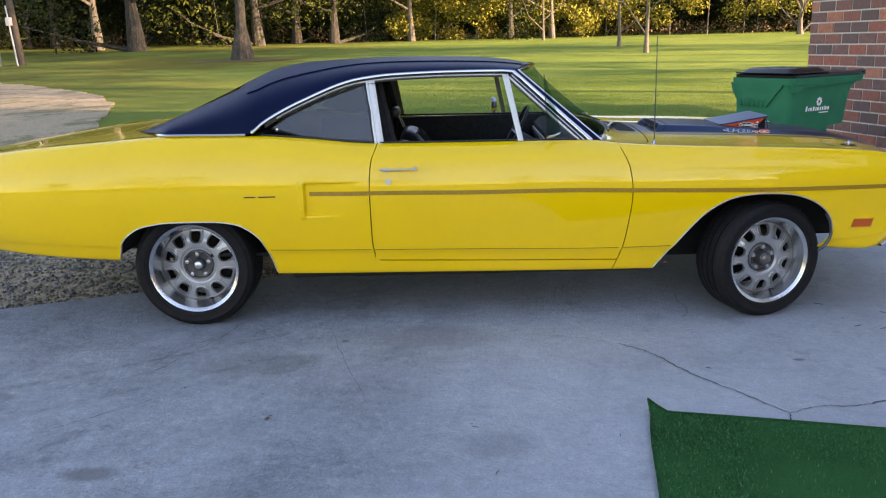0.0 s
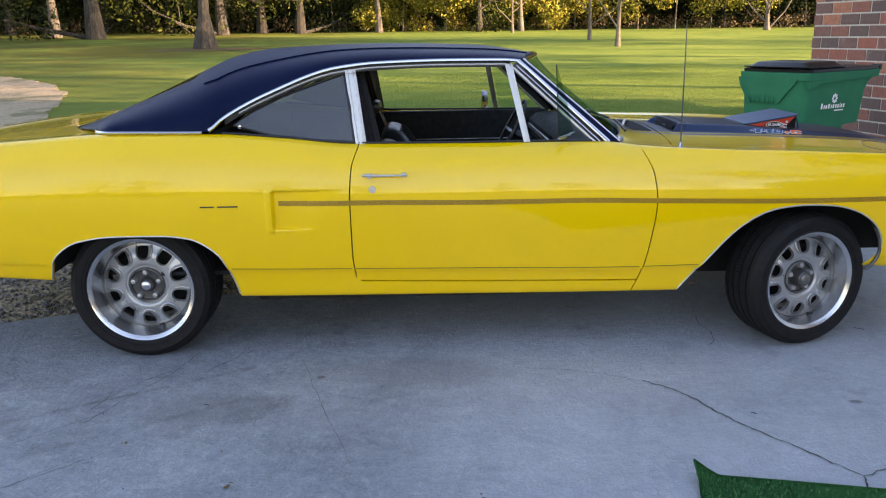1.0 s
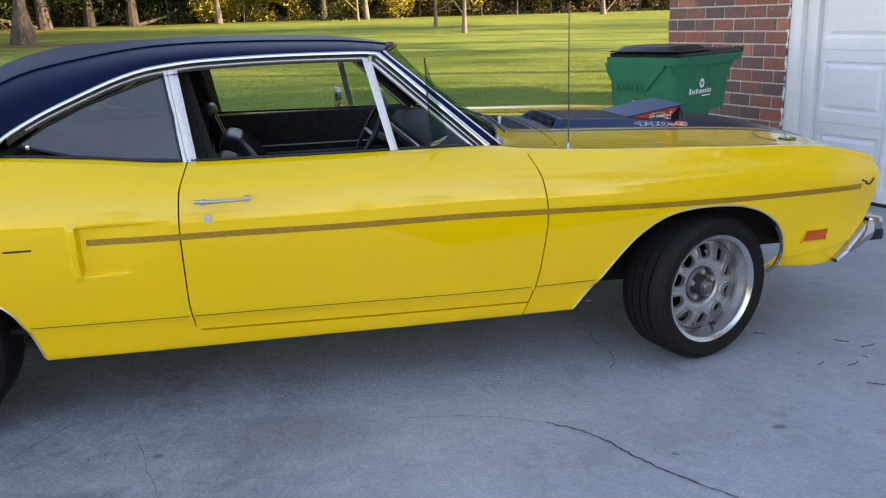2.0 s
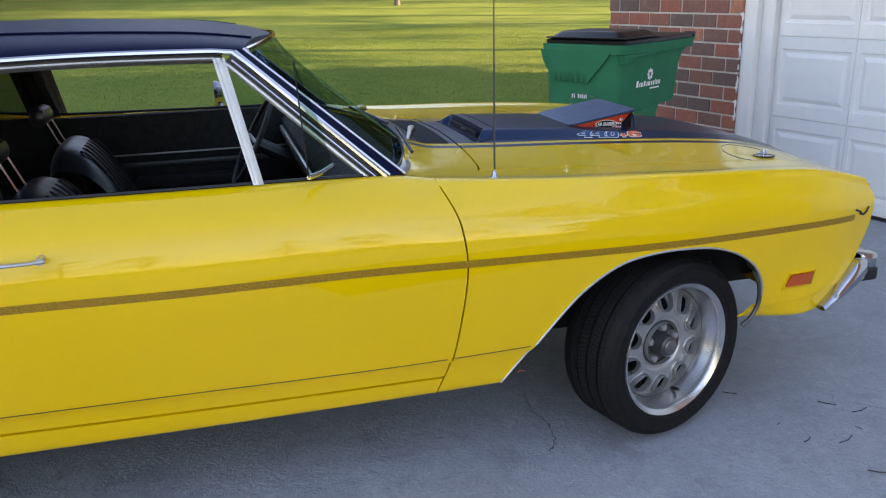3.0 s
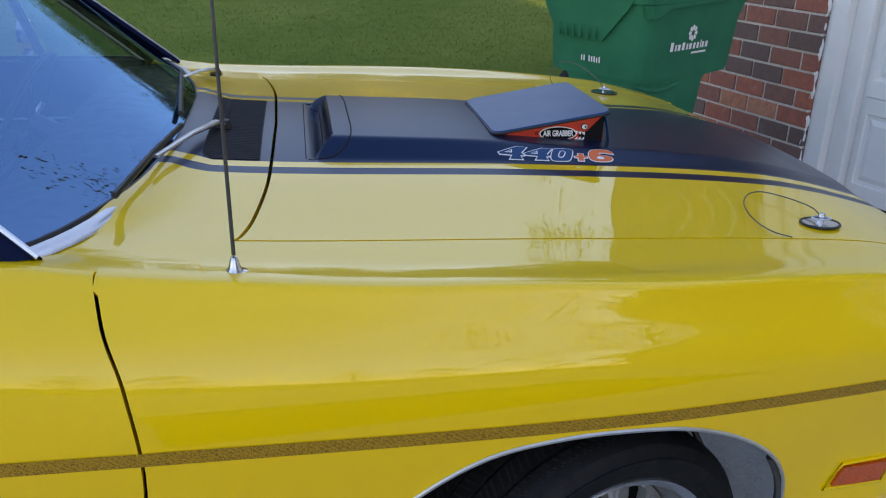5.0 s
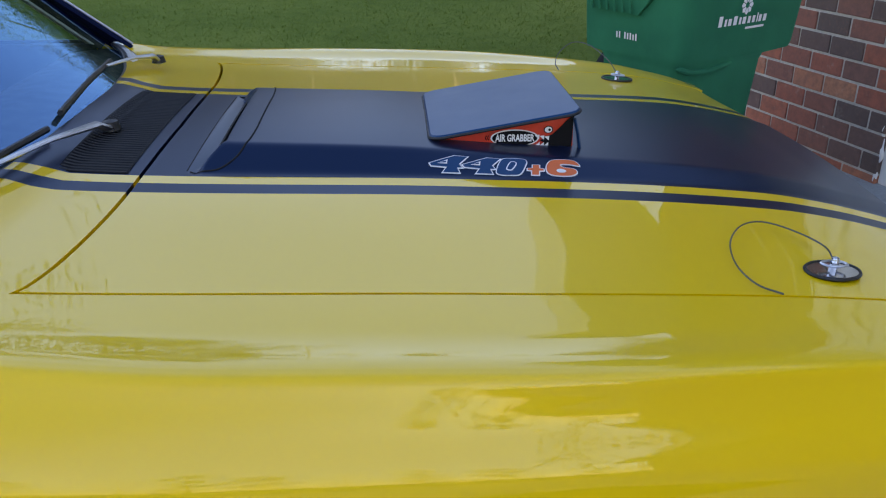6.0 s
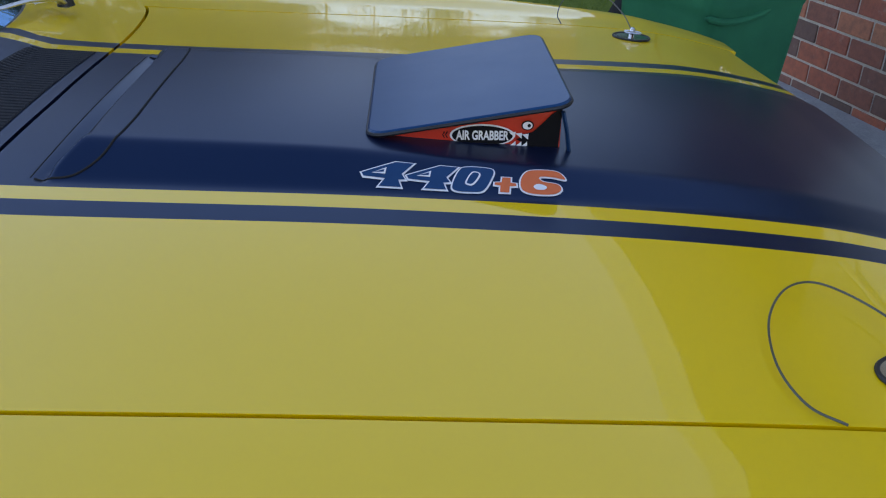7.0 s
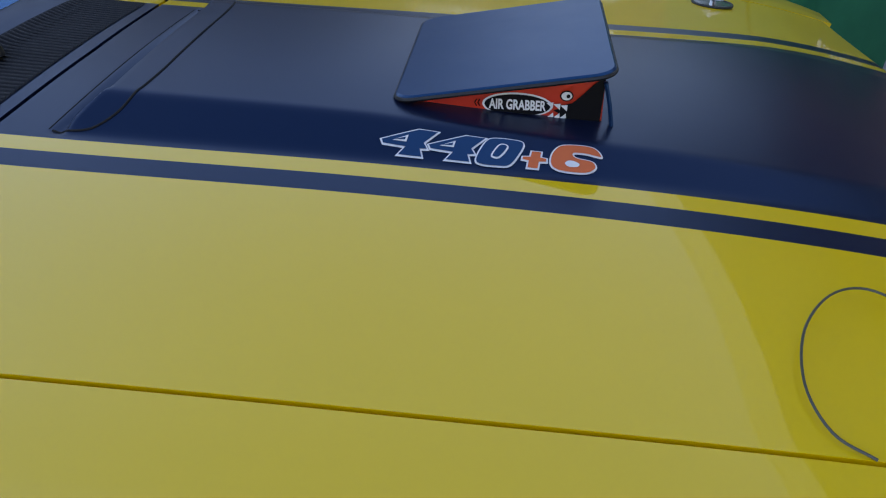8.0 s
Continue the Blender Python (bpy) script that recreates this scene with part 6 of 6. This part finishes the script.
tagged(part("nap", (fv, [(k, k + 1, k + 2) for k in range(0, len(fv), 3)]), M["turf_fibre"], mat, smooth=False), kind="stuff")

# ---- trees ----
def leaves(centres, spread, count, size, seed, squash=.75):
    """Many small leaf sprays round some centres."""
    r = np.random.default_rng(seed)
    c = np.asarray(centres)[r.integers(0, len(centres), count)]
    d = r.normal(0, 1, (count, 3))
    d /= np.linalg.norm(d, axis=1)[:, None]
    p = c + d * (spread * r.uniform(0.15, 1.0, (count, 1)) ** .6) * (1, 1, squash)
    a = r.normal(0, 1, (count, 3))
    a /= np.linalg.norm(a, axis=1)[:, None]
    b = np.cross(a, r.normal(0, 1, (count, 3)))
    b /= np.linalg.norm(b, axis=1)[:, None]
    s = size * r.uniform(.5, 1.3, (count, 1))
    v = np.stack([p - a * s, p + b * s * .45, p + a * s, p - b * s * .45], 1).reshape(-1, 3)
    f = np.arange(count * 4).reshape(-1, 4)
    return v.tolist(), f.tolist()


def trunk_and_limbs(h, r0, seed, limbs=7, flare=1.7, first=.35, reach=.45, lean=.03, up=(.25, .7)):
    r = np.random.default_rng(seed)
    pts, rad = [], []
    for k in np.linspace(0, 1, 10):
        pts.append((lean * h * k + .06 * math.sin(k * 5 + seed), .05 * math.cos(k * 4 + seed) - .05, h * k))
        rad.append(r0 * ((1 - .75 * k) + (flare - 1) * math.exp(-k * h / .35)))
    pieces, ends = [tube(pts, rad, 10)], [pts[-1]]
    for i in range(limbs):
        k = first + (1 - first) * (i + r.uniform(.1, .9)) / limbs
        a = i * 2.4 + r.uniform(-.4, .4)
        b = np.array(pts[min(9, int(k * 9))])
        l = h * reach * r.uniform(.6, 1.1) * (1.15 - .5 * k)
        rise = r.uniform(*up)
        mid = b + np.array((math.cos(a), math.sin(a), rise * .8)) * l * .5
        end = b + np.array((math.cos(a + .2), math.sin(a + .2), rise)) * l
        q = r0 * (1 - .75 * k) * .55
        pieces.append(tube([tuple(b), tuple(mid), tuple(end)], [q, q * .6, q * .2], 6))
        ends += [tuple(mid), tuple(end)]
        for j in range(3):
            t = mid + (end - mid) * r.uniform(0, 1)
            e2 = t + r.normal(0, 1, 3) * l * .28 + (0, 0, l * .08)
            pieces.append(tube([tuple(t), tuple((t + e2) / 2 + (0, 0, .05)), tuple(e2)], [q * .35, q * .22, q * .08], 5))
            ends.append(tuple(e2))
    return merge(*pieces), ends


def tree(h, r0, seed, leaf, bark, count, spread, size, label, **kw):
    wood, ends = trunk_and_limbs(h, r0, seed, **kw)
    t = thing("tree", label, "tree", group="trees along the lawn")
    part("trunk", wood, M[bark], t)
    if count:
        part("crown", leaves(ends, spread, count, size, seed + 50), M[leaf], t, smooth=False)
    return t


def place(t, x, y, s=1.0, turn=0.0):
    t.matrix_world = Matrix.Translation((x, y, float(ground_z(x, y)) - .02)) @ Euler((0, 0, turn)).to_matrix().to_4x4() @ Matrix.Scale(s, 4)
    return t


def spot(x, y, s=1.0, turn=0.0):
    return Matrix.Translation((x, y, float(ground_z(x, y)) - .02)) @ Euler((0, 0, turn)).to_matrix().to_4x4()


oak = place(tree(14, .24, 1, "leaf_dark", "bark", 5200, 1.5, .20, "tall oak with flared mossy trunk on the lawn", first=.22, reach=.5, flare=2.3), -9.75, 32.4)
slim = place(tree(6.4, .085, 2, "leaf_gold", "pale_bark", 3400, .75, .055, "slim young tree with sparse golden leaves on the lawn", first=.20, reach=.44, flare=1.5, limbs=15, up=(.8, 1.5)), 8.3, 39.7)
copy_thing(slim, spot(7.8, 30.8, 1, 2.0))
copy_thing(slim, spot(6.2, 57.0, 1, 4.0))
bare = place(tree(5.0, .16, 3, "leaf_gold", "pale_bark", 0, 0, 0, "bare pale multi-branched small tree at the wood's edge", first=.10, reach=.42, limbs=16, up=(.8, 1.9)), 24.6, 57.0)

kinds = [tree(22, .30, 11, "leaf_dark", "bark", 13000, 2.0, .14, "dark woodland oak at the lawn's edge", first=.08, reach=.30, limbs=14),
         tree(19, .24, 12, "leaf_olive", "bark", 13000, 2.0, .14, "olive-green woodland tree at the lawn's edge", first=.05, reach=.30, limbs=15),
         tree(15, .19, 13, "leaf_gold", "pale_bark", 9500, 1.6, .11, "golden-green woodland tree with pale trunk", first=.10, reach=.38, limbs=9),
         tree(22, .20, 14, "leaf_brown", "pale_bark", 3600, 2.2, .13, "half-bare woodland tree with pale trunk", first=.12, reach=.35, limbs=10)]
r = np.random.default_rng(9)
used = set()
for row in range(4):
    for i in range(22):
        x = -62 + i * 5.4 + r.uniform(-2.2, 2.2) + row * 1.7
        y = 64 + row * 5.5 + r.uniform(-2.2, 2.2) - .0012 * x * x + (6 if x < -15 else 7 if x > 13 else 0)
        k = int(r.choice([0, 0, 1, 1] if x < -4 else ([1, 2, 2, 3] if x < 14 else [0, 1, 3, 0])))
        if k not in used:
            used.add(k)
            place(kinds[k], x, y, 1.0, r.uniform(0, 6))
        else:
            grow = 1.2 if x > 27 else .80 if x > -8 else .95
            copy_thing(kinds[k], spot(x, y, 1, r.uniform(0, 6))).scale = (grow, grow, grow)
# nearer trees on the left, by the pole
for x, y, k in ((-22, 52, 0), (-27, 58, 3), (-15.5, 60, 1), (-33, 50, 0)):
    copy_thing(kinds[k], spot(x, y, 1, x)).scale = (1.3, 1.3, 1.3)
# unseen tall clear-stemmed trees, added far beyond the garage to shade lawn and gravel
tall = place(tree(26, .30, 15, "leaf_dark", "bark", 9000, 2.0, .17, "unseen tall clear-stemmed oak added beyond the garage for shade", first=.50, reach=.30, limbs=15), 40, 17)
for x, y in ((41, 11), (45, 22), (39, -6), (42, -1), (47, 28), (37, 23), (46, 5)):
    copy_thing(tall, spot(x, y, 1, x * 1.3))
# unseen trees added beyond the garage so that their shade lies across lawn and drive
for x, y, k in ((18, -5, 1), (22, -2, 0), (25, -12, 0), (19, -18, 1), (30, -5, 0), (31, 9, 3), (19, 30, 3), (44, 26, 0), (20, -10, 0), (26, -19, 1), (24, -26, 0), (16, -24, 1), (31, -30, 0)):
    copy_thing(kinds[k], spot(x, y, 1, x * 1.7))
# unseen woods behind the drive, added for reflections in the paint
for i in range(17):
    copy_thing(kinds[(0, 1, 3)[i % 3]], spot(-95 + i * 12, -125 + 9 * math.sin(i * 2.1), 1, i * 1.3))
for i in range(10):
    copy_thing(kinds[(0, 1)[i % 2]], spot(-58 + 4 * math.sin(i * 1.9), -34 + i * 9.5, 1, i * 2.3))

# slender pale stems at the wood's edge
stem = place(tree(9, .055, 31, "leaf_gold", "pale_bark", 160, .5, .10, "slender pale sapling at the wood's edge", first=.3, reach=.25, limbs=6, flare=1.3), -2.0, 65.0)
for i in range(21):
    x = -16 + i * 2.6 + r.uniform(-.9, .9)
    copy_thing(stem, spot(x, 66.5 + r.uniform(-2, 3) - .0012 * x * x + (5 if x < -15 else 0), 1, r.uniform(0, 6)))

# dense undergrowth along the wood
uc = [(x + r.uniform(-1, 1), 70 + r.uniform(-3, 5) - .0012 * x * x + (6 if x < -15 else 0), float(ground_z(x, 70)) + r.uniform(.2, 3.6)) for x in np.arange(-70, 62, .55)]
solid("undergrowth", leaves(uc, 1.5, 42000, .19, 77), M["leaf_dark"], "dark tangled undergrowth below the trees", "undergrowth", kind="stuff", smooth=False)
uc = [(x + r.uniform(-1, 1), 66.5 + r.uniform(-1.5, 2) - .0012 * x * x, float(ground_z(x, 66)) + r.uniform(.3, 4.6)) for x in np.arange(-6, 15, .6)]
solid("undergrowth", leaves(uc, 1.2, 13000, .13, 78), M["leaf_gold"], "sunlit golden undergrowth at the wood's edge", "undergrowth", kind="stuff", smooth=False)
uc = [(x + r.uniform(-1, 1), 67 + r.uniform(-2, 2) - .0012 * x * x + (5 if x < -15 else 0), float(ground_z(x, 67)) + r.uniform(.1, .9)) for x in np.arange(-60, 50, .5)]
solid("undergrowth", leaves(uc, .9, 13000, .13, 79), M["leaf_brown"], "brown brush and fallen leaves at the wood's edge", "undergrowth", kind="stuff", smooth=False)
# dark sheet added as painted shade deep behind the trees
depth_sheet = [[(x, 92 - .0012 * x * x, z) for z in (-.1, 8, 18)] for x in np.arange(-110, 111, 10)]
solid("backdrop", grid(depth_sheet), M["leaf_dark"], "dark sheet standing in for the shaded depth of the woods", "woods", kind="structure", flange=.5)

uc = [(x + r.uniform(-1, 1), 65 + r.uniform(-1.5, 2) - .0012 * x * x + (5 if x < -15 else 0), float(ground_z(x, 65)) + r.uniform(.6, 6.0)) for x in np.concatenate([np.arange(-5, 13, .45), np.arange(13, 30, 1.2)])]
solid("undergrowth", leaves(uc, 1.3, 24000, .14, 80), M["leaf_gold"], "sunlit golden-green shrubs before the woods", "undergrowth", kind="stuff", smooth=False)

# pole with conduit and a small utility cabinet
pole = thing("utility_pole", "dark wooden service pole with grey conduit on the lawn", "utility pole", Matrix.Translation((-19.6, 32.3, float(ground_z(-19.6, 32.3)) - .02)))
part("post", tube([(0, 0, -.2), (-.25, 0, 4.0), (-.5, 0, 8.0)], [.15, .13, .12], 12), M["wood_pole"], pole)
part("conduit", tube([(-.12, -.18, 0), (-.30, -.17, 2.6)], .035, 8), M["grey_pvc"], pole)
part("meter_box", box(-.36, -.26, 1.75, -.10, -.14, 2.1, .02), M["grey_pvc"], pole)
solid("utility_pedestal", merge(moved(box(-.16, -.16, 0, .16, .16, .62, .03), Matrix.Translation((-20.75, 32.3, float(ground_z(-20.75, 32.3)) - .01)))), M["util_green"], "small pale green utility pedestal on the lawn", "utility box")
solid("leaf_litter", grid([[(-9.75 + q * math.cos(a) * 1.6 * (1 + .15 * math.sin(5 * a)), 32.4 + q * math.sin(a), ground_z(-9.75, 32.4 + q * math.sin(a)) + .012 + .05 * (1 - q / 1.6)) for a in np.linspace(0, 2 * math.pi, 33)] for q in (.3, .7, 1.1, 1.6)]), M["leaf_brown"], "brown leaf litter round the oak", "leaf litter", kind="stuff")

# grass blades near the drive
r = np.random.default_rng(21)
n = 150000
px = r.uniform(-3.2, 7.5, n)
py = edge_y(px) + .35 + 15.0 * r.uniform(0, 1, n) ** 2.1
ok = (py > 1.75 + (px < 0) * -1.2 * px) & ~((px > 3.0) & (py < 3.6))
px, py = px[ok], py[ok]
n = len(px)
h, a, w = r.uniform(.012, .032, n), r.uniform(0, 6.283, n), r.uniform(.003, .006, n)
lean = r.uniform(.02, .07, n)
pz = ground_z(px, py) - .005
p0 = np.stack([px - np.sin(a) * w, py + np.cos(a) * w, pz], 1)
p1 = np.stack([px + np.sin(a) * w, py - np.cos(a) * w, pz], 1)
p2 = np.stack([px + np.cos(a) * lean, py + np.sin(a) * lean, pz + h], 1)
solid("grass", (np.stack([p0, p1, p2], 1).reshape(-1, 3).tolist(), np.arange(3 * n).reshape(-1, 3).tolist()), M["blade"], "short green grass beside the drive", "grass", kind="stuff", smooth=False)

# ---- bricks of the pier ----
stretcher = to_mesh("brick", box(0, -.100, 0, .205, 0, .0850, .004), M["brick"], smooth=False)
header = to_mesh("brick", box(0, -.240, 0, .100, 0, .0850, .004), M["brick"], smooth=False)
closer = {}
r = np.random.default_rng(3)
COURSE, X0, X1 = .0975, .056, 1.358
for c in range(29):
    x = X0
    first = True
    while x < X1 - .03:
        if first and c % 2:
            me, l = header, .100
        else:
            me, l = stretcher, .205
        if x + l > X1:
            l = X1 - x
            key = round(l, 3)
            if key not in closer:
                closer[key] = to_mesh("brick", box(0, -.20, 0, l, 0, .0850, .004), M["brick"], smooth=False)
            me = closer[key]
        b = part("brick", me, None, wall)
        b.location = (x, r.uniform(-.002, .002), c * COURSE - .050)
        b.rotation_euler = (0, r.uniform(-.004, .004), r.uniform(-.006, .006))
        x += l + .0125
        first = False
